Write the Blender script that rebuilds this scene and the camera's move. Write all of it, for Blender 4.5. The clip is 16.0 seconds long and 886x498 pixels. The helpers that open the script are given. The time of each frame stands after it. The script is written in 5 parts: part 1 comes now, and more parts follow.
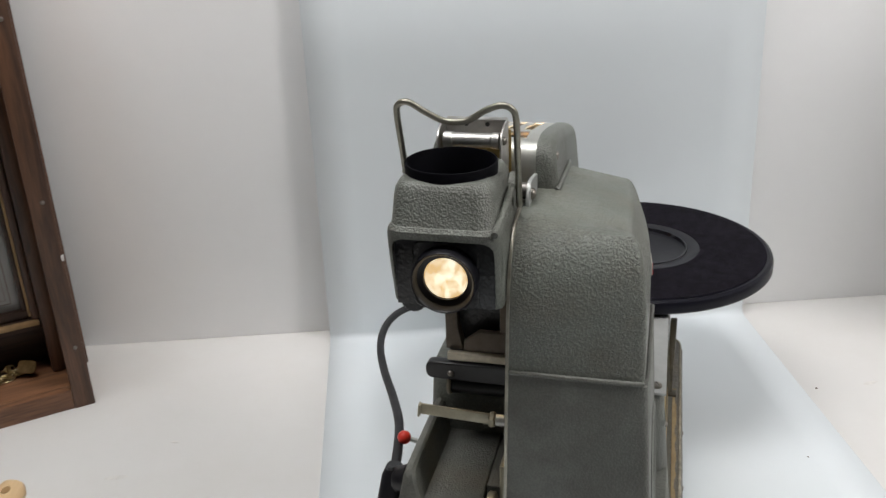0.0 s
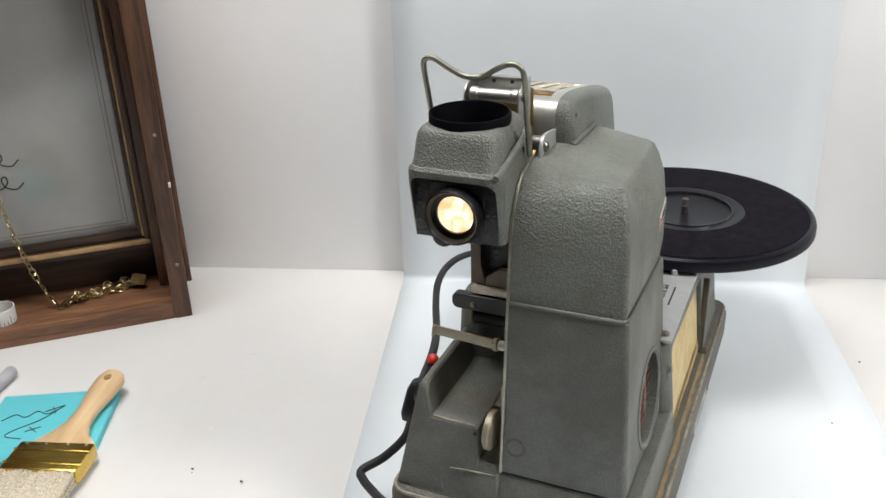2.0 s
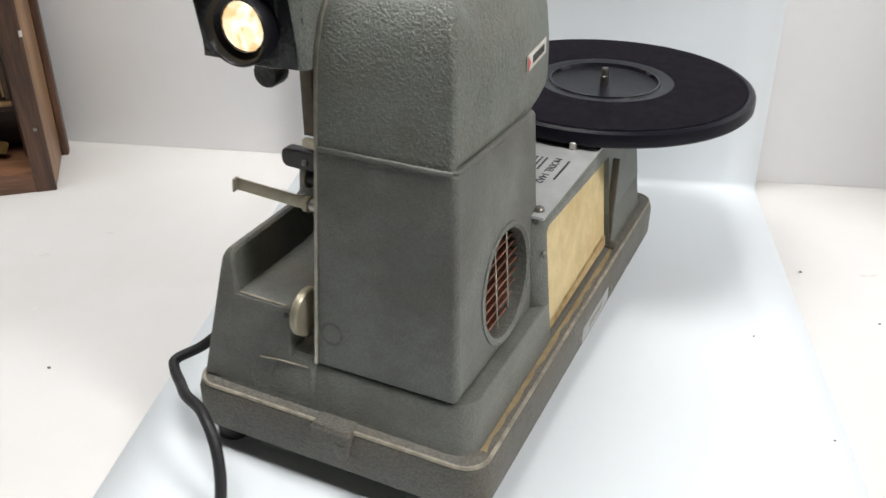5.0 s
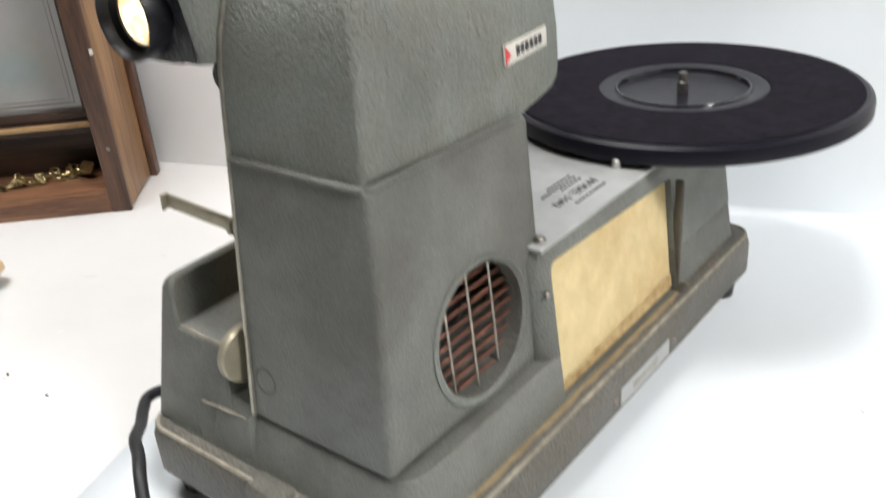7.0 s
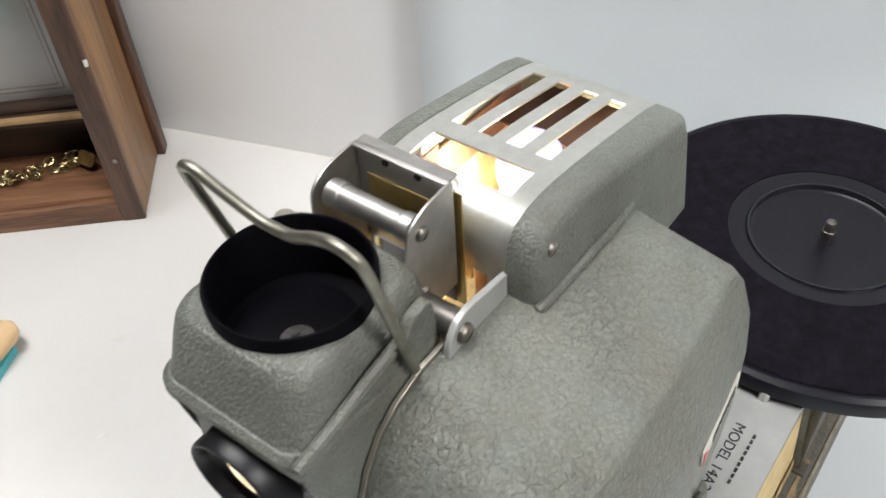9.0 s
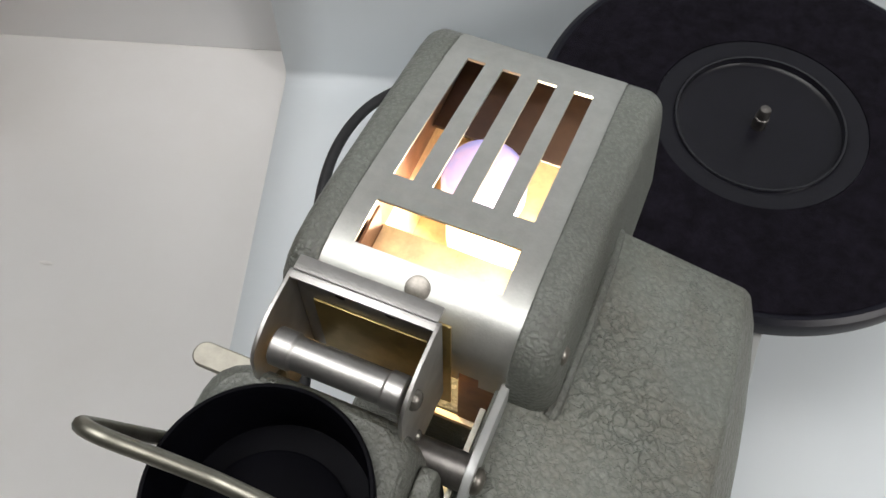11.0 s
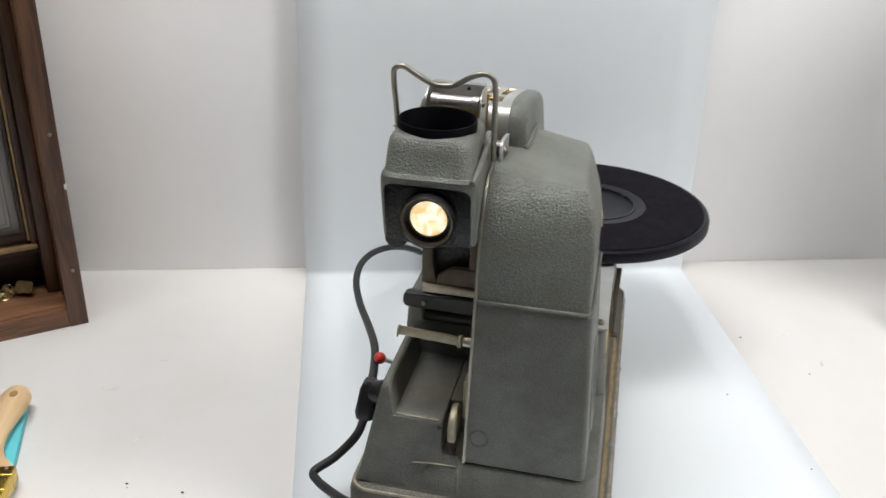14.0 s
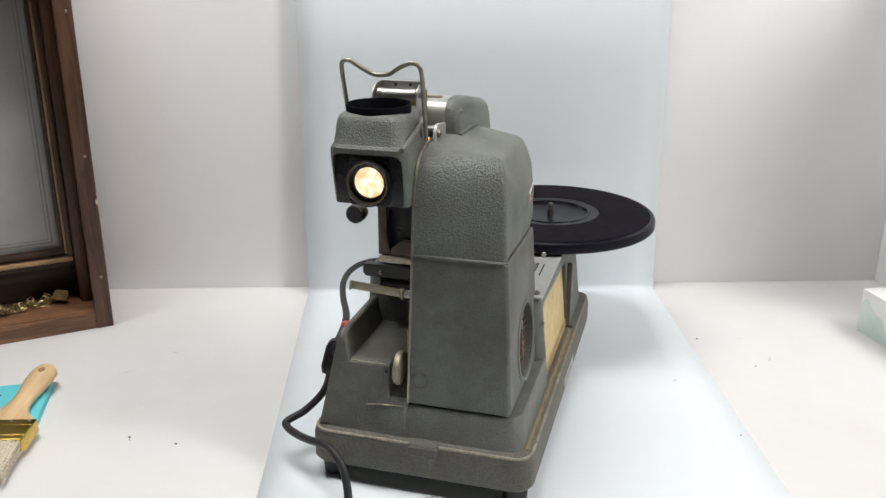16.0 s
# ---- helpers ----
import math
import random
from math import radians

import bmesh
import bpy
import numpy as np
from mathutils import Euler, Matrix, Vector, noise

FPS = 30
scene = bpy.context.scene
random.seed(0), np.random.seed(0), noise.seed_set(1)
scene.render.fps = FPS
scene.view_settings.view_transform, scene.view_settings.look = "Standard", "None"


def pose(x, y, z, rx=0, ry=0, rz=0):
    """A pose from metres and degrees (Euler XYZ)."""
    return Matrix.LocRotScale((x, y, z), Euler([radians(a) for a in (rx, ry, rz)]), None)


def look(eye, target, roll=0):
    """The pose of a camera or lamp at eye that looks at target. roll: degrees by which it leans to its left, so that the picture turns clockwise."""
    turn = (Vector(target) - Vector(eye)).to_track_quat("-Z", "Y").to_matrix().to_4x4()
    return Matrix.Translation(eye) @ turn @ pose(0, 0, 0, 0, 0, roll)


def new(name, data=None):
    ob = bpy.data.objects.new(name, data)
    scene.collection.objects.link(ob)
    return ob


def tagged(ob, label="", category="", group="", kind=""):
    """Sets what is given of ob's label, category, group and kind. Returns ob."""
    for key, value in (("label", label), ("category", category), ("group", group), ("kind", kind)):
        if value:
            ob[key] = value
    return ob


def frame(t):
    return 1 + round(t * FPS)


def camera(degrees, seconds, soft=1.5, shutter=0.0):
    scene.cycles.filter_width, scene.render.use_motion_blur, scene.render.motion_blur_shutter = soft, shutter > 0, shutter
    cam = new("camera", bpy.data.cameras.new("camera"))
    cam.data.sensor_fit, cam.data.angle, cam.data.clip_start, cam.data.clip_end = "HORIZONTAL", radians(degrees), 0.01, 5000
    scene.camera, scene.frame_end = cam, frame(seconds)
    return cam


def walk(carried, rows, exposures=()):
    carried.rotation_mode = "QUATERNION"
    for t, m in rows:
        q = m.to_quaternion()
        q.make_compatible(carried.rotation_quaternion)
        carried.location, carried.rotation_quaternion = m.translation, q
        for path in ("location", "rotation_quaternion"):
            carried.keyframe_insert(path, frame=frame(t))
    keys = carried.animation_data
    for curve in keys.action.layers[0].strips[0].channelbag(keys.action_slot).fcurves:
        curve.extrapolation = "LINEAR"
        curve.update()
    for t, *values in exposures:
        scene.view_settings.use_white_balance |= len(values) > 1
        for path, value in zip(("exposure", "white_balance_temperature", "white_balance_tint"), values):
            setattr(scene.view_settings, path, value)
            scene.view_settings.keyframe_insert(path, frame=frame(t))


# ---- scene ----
cam = camera(53.2, 16.0, shutter=0.3)
PATH = [
    (0, (0.056, -0.47, 0.542), (-0.351, 1.326, -0.239), -2.2),
    (0.5, (0.099, -0.482, 0.553), (-0.452, 1.255, -0.269), -1.6),
    (1, (0.134, -0.485, 0.55), (-0.493, 1.207, -0.313), -1.5),
    (1.5, (0.153, -0.509, 0.549), (-0.511, 1.17, -0.311), -1.4),
    (2, (0.16, -0.523, 0.554), (-0.531, 1.154, -0.291), -1.9),
    (2.5, (0.17, -0.519, 0.545), (-0.45, 1.175, -0.318), -0.7),
    (3, (0.175, -0.517, 0.542), (-0.396, 1.186, -0.336), 0.0),
    (3.5, (0.174, -0.516, 0.544), (-0.392, 1.188, -0.338), -0.2),
    (4, (0.177, -0.52, 0.542), (-0.387, 1.181, -0.346), -0.4),
    (4.5, (0.201, -0.504, 0.489), (-0.342, 1.178, -0.446), -0.6),
    (4.7, (0.217, -0.457, 0.468), (-0.37, 1.197, -0.491), -0.1),
    (6.8, (0.33, -0.238, 0.354), (-0.772, 1.16, -0.558), -4.7),
    (7, (0.315, -0.231, 0.386), (-0.783, 1.177, -0.515), -4.8),
    (7.5, (0.219, -0.187, 0.499), (-0.836, 1.193, -0.492), -4.2),
    (8, (0.111, -0.122, 0.554), (-0.805, 1.207, -0.628), -3.3),
    (8.5, (0.103, -0.093, 0.575), (-0.786, 1.108, -0.755), -3.0),
    (9, (0.111, -0.071, 0.584), (-0.751, 1.071, -0.813), -3.9),
    (9.2, (0.098, -0.046, 0.591), (-0.725, 1.069, -0.851), -4.1),
    (11.3, (0.007, 0.029, 0.597), (-0.335, 0.956, -1.142), -0.7),
    (11.5, (0.014, 0.026, 0.597), (-0.35, 0.963, -1.133), -2.0),
    (12, (0.045, 0.002, 0.597), (-0.34, 1.0, -1.093), -0.1),
    (12.5, (0.098, -0.078, 0.589), (-0.349, 1.115, -0.953), 2.9),
    (13, (0.09, -0.235, 0.589), (-0.355, 1.249, -0.676), 3.0),
    (13.5, (0.039, -0.43, 0.581), (-0.308, 1.231, -0.477), 2.5),
    (14, (0.056, -0.567, 0.575), (-0.242, 1.207, -0.3), 2.0),
    (14.5, (0.124, -0.658, 0.557), (-0.17, 1.186, -0.159), 2.3),
    (15, (0.172, -0.726, 0.542), (-0.246, 1.108, -0.137), 1.1),
    (15.5, (0.189, -0.712, 0.518), (-0.228, 1.128, -0.145), 0.4),
    (16, (0.195, -0.712, 0.514), (-0.256, 1.121, -0.145), 0.1),
]
EXPOSURES = [(0, -0.3), (1, 0.08), (2.5, 0.06), (4.5, 0.06), (6.8, 0.54), (7.3, 0.42), (8.5, 0.2), (9.2, 0.2), (11.3, -0.6), (12, -0.6), (12.5, -0.4), (13, -0.1), (13.5, 0.1), (14.0, -0.04), (14.5, -0.1), (15, 0.0), (16, -0.02)]
LAMPS = [(-0.45, 0.0, 18), (1.85, -0.10, 48)]
LAMP_COLOR = (1.0, 0.96, 0.93)
BULB_W = 1.6
walk(cam, [(t, look(eye, target, roll)) for t, eye, target, roll in PATH], EXPOSURES)

# ---- light ----
world = bpy.data.worlds.new("world")
scene.world = world
world.use_nodes = True
world.node_tree.nodes["Background"].inputs[0].default_value = (0.75, 0.8, 0.9, 1)
world.node_tree.nodes["Background"].inputs[1].default_value = 0.1


# ---- materials ----
def mat(name, color, rough=0.5, metal=0.0, var=0.12, scale=30, bump=0.0, bscale=300, color2=None, kind="noise",
        spec=0.5, coat=0.0, stain=None, stain_scale=6, rvar=0.15, crackle=0, grit=0.48):
    """A surface with coarse and fine colour variation, roughness variation and fine relief."""
    m = bpy.data.materials.new(name)
    m.use_nodes = True
    nt = m.node_tree
    N, L = nt.nodes, nt.links
    b = N["Principled BSDF"]
    tc = N.new("ShaderNodeTexCoord")
    n1 = N.new("ShaderNodeTexNoise")
    n1.inputs["Scale"].default_value = scale
    n1.inputs["Detail"].default_value = 6
    n1.inputs["Roughness"].default_value = 0.65
    L.new(tc.outputs["Object"], n1.inputs["Vector"])
    ramp = N.new("ShaderNodeMapRange")
    ramp.inputs[1].default_value, ramp.inputs[2].default_value = 0.3, 0.7
    L.new(n1.outputs["Fac"], ramp.inputs[0])
    mix = N.new("ShaderNodeMix")
    mix.data_type = "RGBA"
    c2 = color2 or tuple(max(0, c * (1 - 2 * var)) for c in color)
    c1 = color if color2 else tuple(min(1, c * (1 + var)) for c in color)
    mix.inputs[6].default_value, mix.inputs[7].default_value = (*c1, 1), (*c2, 1)
    L.new(ramp.outputs[0], mix.inputs[0])
    out = mix.outputs[2]
    if stain:
        n3 = N.new("ShaderNodeTexNoise")
        n3.inputs["Scale"].default_value, n3.inputs["Detail"].default_value = stain_scale, 8
        n3.inputs["Roughness"].default_value = 0.7
        L.new(tc.outputs["Object"], n3.inputs["Vector"])
        r3 = N.new("ShaderNodeMapRange")
        r3.inputs[1].default_value, r3.inputs[2].default_value = 0.44, 0.7
        r3.inputs[4].default_value = 0.75
        L.new(n3.outputs["Fac"], r3.inputs[0])
        mx = N.new("ShaderNodeMix")
        mx.data_type = "RGBA"
        mx.inputs[7].default_value = (*stain, 1)
        L.new(out, mx.inputs[6])
        L.new(r3.outputs[0], mx.inputs[0])
        out = mx.outputs[2]
    L.new(out, b.inputs["Base Color"])
    rr = N.new("ShaderNodeMapRange")
    rr.inputs[3].default_value, rr.inputs[4].default_value = max(0.02, rough - rvar * rough), min(1, rough + rvar * rough)
    L.new(n1.outputs["Fac"], rr.inputs[0])
    L.new(rr.outputs[0], b.inputs["Roughness"])
    b.inputs["Metallic"].default_value = metal
    b.inputs["Specular IOR Level"].default_value = spec
    b.inputs["Coat Weight"].default_value = coat
    if bump:
        if kind == "voronoi":
            n2 = N.new("ShaderNodeTexVoronoi")
            n2.feature = "SMOOTH_F1"
            n2.inputs["Scale"].default_value = bscale
            wob = N.new("ShaderNodeTexNoise")
            wob.inputs["Scale"].default_value = bscale * 0.6
            L.new(tc.outputs["Object"], wob.inputs["Vector"])
            add = N.new("ShaderNodeVectorMath")
            add.operation = "MULTIPLY_ADD"
            add.inputs[1].default_value = (1.6 / bscale,) * 3
            L.new(wob.outputs["Color"], add.inputs[0])
            L.new(tc.outputs["Object"], add.inputs[2])
            L.new(add.outputs[0], n2.inputs["Vector"])
            src = n2.outputs["Distance"]
            grain = N.new("ShaderNodeMapRange")
            grain.inputs[1].default_value, grain.inputs[2].default_value = 0.1, 0.6
            grain.inputs[3].default_value, grain.inputs[4].default_value = 0.0, grit
            L.new(src, grain.inputs[0])
            gm = N.new("ShaderNodeMix")
            gm.data_type = "RGBA"
            gm.inputs[7].default_value = (*(c * 0.3 for c in color), 1)
            L.new(out, gm.inputs[6])
            L.new(grain.outputs[0], gm.inputs[0])
            L.new(gm.outputs[2], b.inputs["Base Color"])
        else:
            n2 = N.new("ShaderNodeTexNoise")
            n2.inputs["Scale"].default_value = bscale
            n2.inputs["Detail"].default_value = 4
            L.new(tc.outputs["Object"], n2.inputs["Vector"])
            src = n2.outputs["Fac"]
        bp = N.new("ShaderNodeBump")
        bp.inputs["Strength"].default_value = bump
        bp.inputs["Distance"].default_value = 0.002
        L.new(src, bp.inputs["Height"])
        if crackle:
            wp = N.new("ShaderNodeTexNoise")
            wp.inputs["Scale"].default_value, wp.inputs["Detail"].default_value = crackle * 0.7, 3
            L.new(tc.outputs["Object"], wp.inputs["Vector"])
            av = N.new("ShaderNodeVectorMath")
            av.operation = "MULTIPLY_ADD"
            av.inputs[1].default_value = (2.2 / crackle,) * 3
            L.new(wp.outputs["Color"], av.inputs[0])
            L.new(tc.outputs["Object"], av.inputs[2])
            ed = N.new("ShaderNodeTexVoronoi")
            sq = N.new("ShaderNodeVectorMath")
            sq.operation = "MULTIPLY"
            sq.inputs[1].default_value = (0.5, 1.0, 1.0)
            L.new(av.outputs[0], sq.inputs[0])
            ed.feature = "DISTANCE_TO_EDGE"
            ed.inputs["Scale"].default_value = crackle
            L.new(sq.outputs[0], ed.inputs["Vector"])
            lo_ = N.new("ShaderNodeMapRange")
            lo_.inputs[2].default_value = 0.085
            L.new(ed.outputs["Distance"], lo_.inputs[0])
            pt = N.new("ShaderNodeTexNoise")
            pt.inputs["Scale"].default_value = 22
            L.new(tc.outputs["Object"], pt.inputs["Vector"])
            pm = N.new("ShaderNodeMapRange")
            pm.inputs[1].default_value, pm.inputs[2].default_value = 0.22, 0.6
            pm.inputs[4].default_value = 0.55
            L.new(pt.outputs["Fac"], pm.inputs[0])
            b2 = N.new("ShaderNodeBump")
            b2.inputs["Distance"].default_value = 0.0014
            L.new(pm.outputs[0], b2.inputs["Strength"])
            L.new(lo_.outputs[0], b2.inputs["Height"])
            L.new(bp.outputs[0], b2.inputs["Normal"])
            L.new(b2.outputs[0], b.inputs["Normal"])
            gap = N.new("ShaderNodeMath")
            gap.operation = "SUBTRACT"
            gap.inputs[0].default_value = 1.0
            L.new(lo_.outputs[0], gap.inputs[1])
            amt = N.new("ShaderNodeMath")
            amt.operation = "MULTIPLY"
            L.new(gap.outputs[0], amt.inputs[0])
            L.new(pm.outputs[0], amt.inputs[1])
            dk = N.new("ShaderNodeMix")
            dk.data_type = "RGBA"
            dk.inputs[7].default_value = (*(c * 0.3 for c in color), 1)
            L.new(gm.outputs[2], dk.inputs[6])
            L.new(amt.outputs[0], dk.inputs[0])
            L.new(dk.outputs[2], b.inputs["Base Color"])
        else:
            L.new(bp.outputs[0], b.inputs["Normal"])
    return m


def wood(name, dark, light, axis, ring=60, rough=0.45):
    """Stained wood with the grain running along one axis."""
    m = bpy.data.materials.new(name)
    m.use_nodes = True
    nt = m.node_tree
    N, L = nt.nodes, nt.links
    b = N["Principled BSDF"]
    tc = N.new("ShaderNodeTexCoord")
    mp = N.new("ShaderNodeMapping")
    s = [1, 1, 1]
    s[axis] = 0.08
    mp.inputs["Scale"].default_value = s
    L.new(tc.outputs["Object"], mp.inputs[0])
    n = N.new("ShaderNodeTexNoise")
    n.inputs["Scale"].default_value, n.inputs["Detail"].default_value, n.inputs["Distortion"].default_value = ring, 8, 1.2
    L.new(mp.outputs[0], n.inputs["Vector"])
    f = N.new("ShaderNodeTexNoise")
    f.inputs["Scale"].default_value, f.inputs["Detail"].default_value = ring * 9, 3
    L.new(mp.outputs[0], f.inputs["Vector"])
    avg = N.new("ShaderNodeMath")
    avg.operation = "MULTIPLY_ADD"
    avg.inputs[1].default_value = 0.35
    L.new(f.outputs["Fac"], avg.inputs[0])
    L.new(n.outputs["Fac"], avg.inputs[2])
    r = N.new("ShaderNodeValToRGB")
    r.color_ramp.elements[0].position, r.color_ramp.elements[1].position = 0.48, 0.86
    r.color_ramp.elements[0].color, r.color_ramp.elements[1].color = (*dark, 1), (*light, 1)
    L.new(avg.outputs[0], r.inputs[0])
    L.new(r.outputs[0], b.inputs["Base Color"])
    b.inputs["Roughness"].default_value = rough
    bp = N.new("ShaderNodeBump")
    bp.inputs["Strength"].default_value, bp.inputs["Distance"].default_value = 0.25, 0.001
    L.new(f.outputs["Fac"], bp.inputs["Height"])
    L.new(bp.outputs[0], b.inputs["Normal"])
    return m


def glow(name, color, strength, color2=None, scale=200):
    m = bpy.data.materials.new(name)
    m.use_nodes = True
    N, L = m.node_tree.nodes, m.node_tree.links
    b = N["Principled BSDF"]
    b.inputs["Base Color"].default_value = (*color, 1)
    b.inputs["Roughness"].default_value = 0.15
    b.inputs["Emission Strength"].default_value = strength
    b.inputs["Emission Color"].default_value = (*color, 1)
    if color2:
        tc, n, r = N.new("ShaderNodeTexCoord"), N.new("ShaderNodeTexNoise"), N.new("ShaderNodeValToRGB")
        n.inputs["Scale"].default_value, n.inputs["Detail"].default_value = scale, 5
        r.color_ramp.elements[0].position, r.color_ramp.elements[1].position = 0.38, 0.62
        r.color_ramp.elements[0].color, r.color_ramp.elements[1].color = (*color2, 1), (*color, 1)
        L.new(tc.outputs["Object"], n.inputs["Vector"])
        L.new(n.outputs["Fac"], r.inputs[0])
        L.new(r.outputs[0], b.inputs["Emission Color"])
    return m


def glass(name, color=(0.9, 0.95, 1), rough=0.02):
    m = bpy.data.materials.new(name)
    m.use_nodes = True
    b = m.node_tree.nodes["Principled BSDF"]
    b.inputs["Base Color"].default_value = (*color, 1)
    b.inputs["Roughness"].default_value = rough
    b.inputs["Transmission Weight"].default_value = 1.0
    b.inputs["IOR"].default_value = 1.45
    return m


M_PAINT = mat("hammered_grey_paint", (0.192, 0.206, 0.182), 0.46, var=0.14, scale=9, bump=0.42, bscale=800, kind="voronoi",
              stain=(0.08, 0.072, 0.058), stain_scale=10, grit=0.4)
M_WRINKLE = mat("wrinkled_grey_paint", (0.205, 0.222, 0.194), 0.46, var=0.11, scale=12, bump=0.46, bscale=600, kind="voronoi",
                stain=(0.162, 0.148, 0.115), stain_scale=20, crackle=330, grit=0.34)
# M_PAINT darkened: real grime plus the castings' shade put into the colour
M_CAST = mat("grimy_shaded_grey_paint", (0.152, 0.158, 0.139), 0.5, var=0.16, scale=14, bump=0.34, bscale=760, kind="voronoi",
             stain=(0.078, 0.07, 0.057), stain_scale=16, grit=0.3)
M_BASE = mat("dusty_grey_paint", (0.13, 0.125, 0.105), 0.55, var=0.12, scale=35, bump=0.45, bscale=560, kind="voronoi",
             stain=(0.14, 0.113, 0.075), stain_scale=22)
M_DARKPAINT = mat("dark_grey_paint", (0.02, 0.022, 0.025), 0.4, bump=0.35, bscale=400, kind="voronoi")
M_BLACK = mat("black_plastic", (0.012, 0.012, 0.014), 0.32, var=0.2, scale=80)
M_CUP = mat("matt_black_lining", (0.002, 0.002, 0.0036), 0.6, var=0.2, scale=80, spec=0.07)
M_FELT = mat("black_felt", (0.0088, 0.0072, 0.0122), 0.95, var=0.35, scale=120, bump=0.8, bscale=1500, spec=0.12)
M_RIM = mat("black_enamel", (0.005, 0.005, 0.010), 0.34, var=0.15, scale=40, bump=0.05, bscale=500, spec=0.25)
M_HUB = mat("dark_slate_enamel", (0.0058, 0.0055, 0.009), 0.34, spec=0.3, var=0.12, scale=60, bump=0.05, bscale=600)
M_ALU = mat("brushed_aluminium", (0.5, 0.505, 0.475), 0.45, metal=0.75, var=0.05, scale=150, bump=0.06, bscale=900)
M_BARREL = mat("black_lens_barrel", (0.006, 0.006, 0.009), 0.4, var=0.15, scale=80, spec=0.35)
M_STRIP = mat("pale_nickel_strip", (0.58, 0.53, 0.42), 0.45, metal=0.5, var=0.12, scale=150)
M_CHAIN = mat("aged_brass_chain", (0.5, 0.41, 0.22), 0.3, metal=1.0, var=0.2, scale=120)
M_WASHER = mat("dull_washer_steel", (0.1, 0.095, 0.09), 0.6, metal=0.8, var=0.25, scale=300)
M_MARK = mat("worn_white_paint", (0.09, 0.09, 0.1), 0.6, var=0.3, scale=400)
M_HUBRING = mat("polished_black_ridge", (0.012, 0.012, 0.016), 0.12)
M_STEEL = mat("polished_steel", (0.52, 0.51, 0.49), 0.46, metal=1.0, var=0.08, scale=90, bump=0.04, bscale=600)
M_WIRE = mat("tarnished_steel_wire", (0.33, 0.32, 0.27), 0.45, metal=1.0, var=0.12, scale=120)
M_SCREW = mat("dull_screw_steel", (0.3, 0.28, 0.25), 0.42, metal=1.0, var=0.2, scale=300)
M_DULL = mat("dark_dull_steel", (0.17, 0.16, 0.15), 0.45, metal=0.9, var=0.2, scale=120)
M_BRASS = mat("brass", (0.62, 0.47, 0.2), 0.42, metal=1.0, var=0.1, scale=100, bump=0.05, bscale=500)
M_COPPER = mat("copper_brown_louvre", (0.3, 0.13, 0.085), 0.5, metal=0.4, var=0.3, scale=60)
M_LINING = mat("brown_heat_lining", (0.2, 0.105, 0.065), 0.5, metal=0.3, var=0.25, scale=60)
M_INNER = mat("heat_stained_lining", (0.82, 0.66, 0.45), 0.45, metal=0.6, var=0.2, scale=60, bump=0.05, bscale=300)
M_BAFFLE = mat("dark_brown_baffle", (0.05, 0.024, 0.016), 0.6, var=0.2, scale=80)
M_CLOTH = mat("cream_speaker_board", (0.62, 0.5, 0.27), 0.9, var=0.07, scale=60, bump=0.25, bscale=700, stain=(0.45, 0.31, 0.13), stain_scale=14)
M_RUST = mat("rust_stain", (0.19, 0.135, 0.072), 0.9, var=0.25, scale=80, color2=(0.29, 0.23, 0.13))
M_WATER = mat("water_stain", (0.36, 0.235, 0.095), 0.9, var=0.25, scale=70, color2=(0.56, 0.43, 0.22), stain=(0.24, 0.14, 0.05), stain_scale=60)
M_DECK = mat("grey_metal_deck", (0.42, 0.43, 0.42), 0.42, metal=0.35, var=0.06, scale=40, bump=0.05, bscale=500)
M_RUBBER = mat("black_rubber", (0.014, 0.014, 0.016), 0.55, var=0.2, scale=60)
M_RED = mat("red_plastic", (0.62, 0.035, 0.02), 0.3, var=0.08, scale=60)
M_IVORY = mat("ivory_plate", (0.62, 0.6, 0.54), 0.4, var=0.05, scale=60)
M_INK = mat("black_ink", (0.02, 0.02, 0.022), 0.6)
M_PLATERED = mat("red_enamel", (0.6, 0.05, 0.06), 0.4)
M_TARNISH = mat("tarnished_plate_edge", (0.42, 0.4, 0.34), 0.4, metal=0.8, var=0.15, scale=80)
M_PALEEDGE = mat("worn_dusty_highlight", (0.3, 0.275, 0.215), 0.8, var=0.25, scale=90, bump=0.3, bscale=500, stain=(0.14, 0.13, 0.11), stain_scale=30)
M_DARKTRIM = mat("dark_tarnished_trim", (0.1, 0.09, 0.07), 0.55, metal=0.3, var=0.2, scale=60)
M_GRIME = mat("old_grime", (0.112, 0.11, 0.097), 0.6, var=0.2, scale=200)
M_GUIDE = mat("dark_brown_guide_metal", (0.12, 0.095, 0.072), 0.45, metal=0.4, var=0.15, scale=70)
M_OLIVE = mat("khaki_metal_strip", (0.34, 0.31, 0.23), 0.45, metal=0.5, var=0.12, scale=70)
M_LENS = glow("lit_lens_glass", (1.0, 0.91, 0.68), 1.3, (0.68, 0.44, 0.19), 170)
M_BULB = glow("lit_bulb_glass", (1.0, 0.8, 0.55), 3.0)
M_BULBCROWN = glow("violet_lit_bulb_glass", (0.42, 0.4, 0.85), 0.75, (0.75, 0.5, 0.62), 130)
M_WALL = mat("white_painted_board", (0.86, 0.862, 0.865), 0.7, var=0.02, scale=3, bump=0.05, bscale=60)
M_PAPER = mat("pale_blue_white_paper", (0.69, 0.735, 0.76), 0.75, var=0.012, scale=4, bump=0.06, bscale=9)
M_TABLE = mat("white_table_paper", (0.665, 0.655, 0.64), 0.6, var=0.015, scale=5, bump=0.03, bscale=200, stain=(0.63, 0.615, 0.59), stain_scale=7)
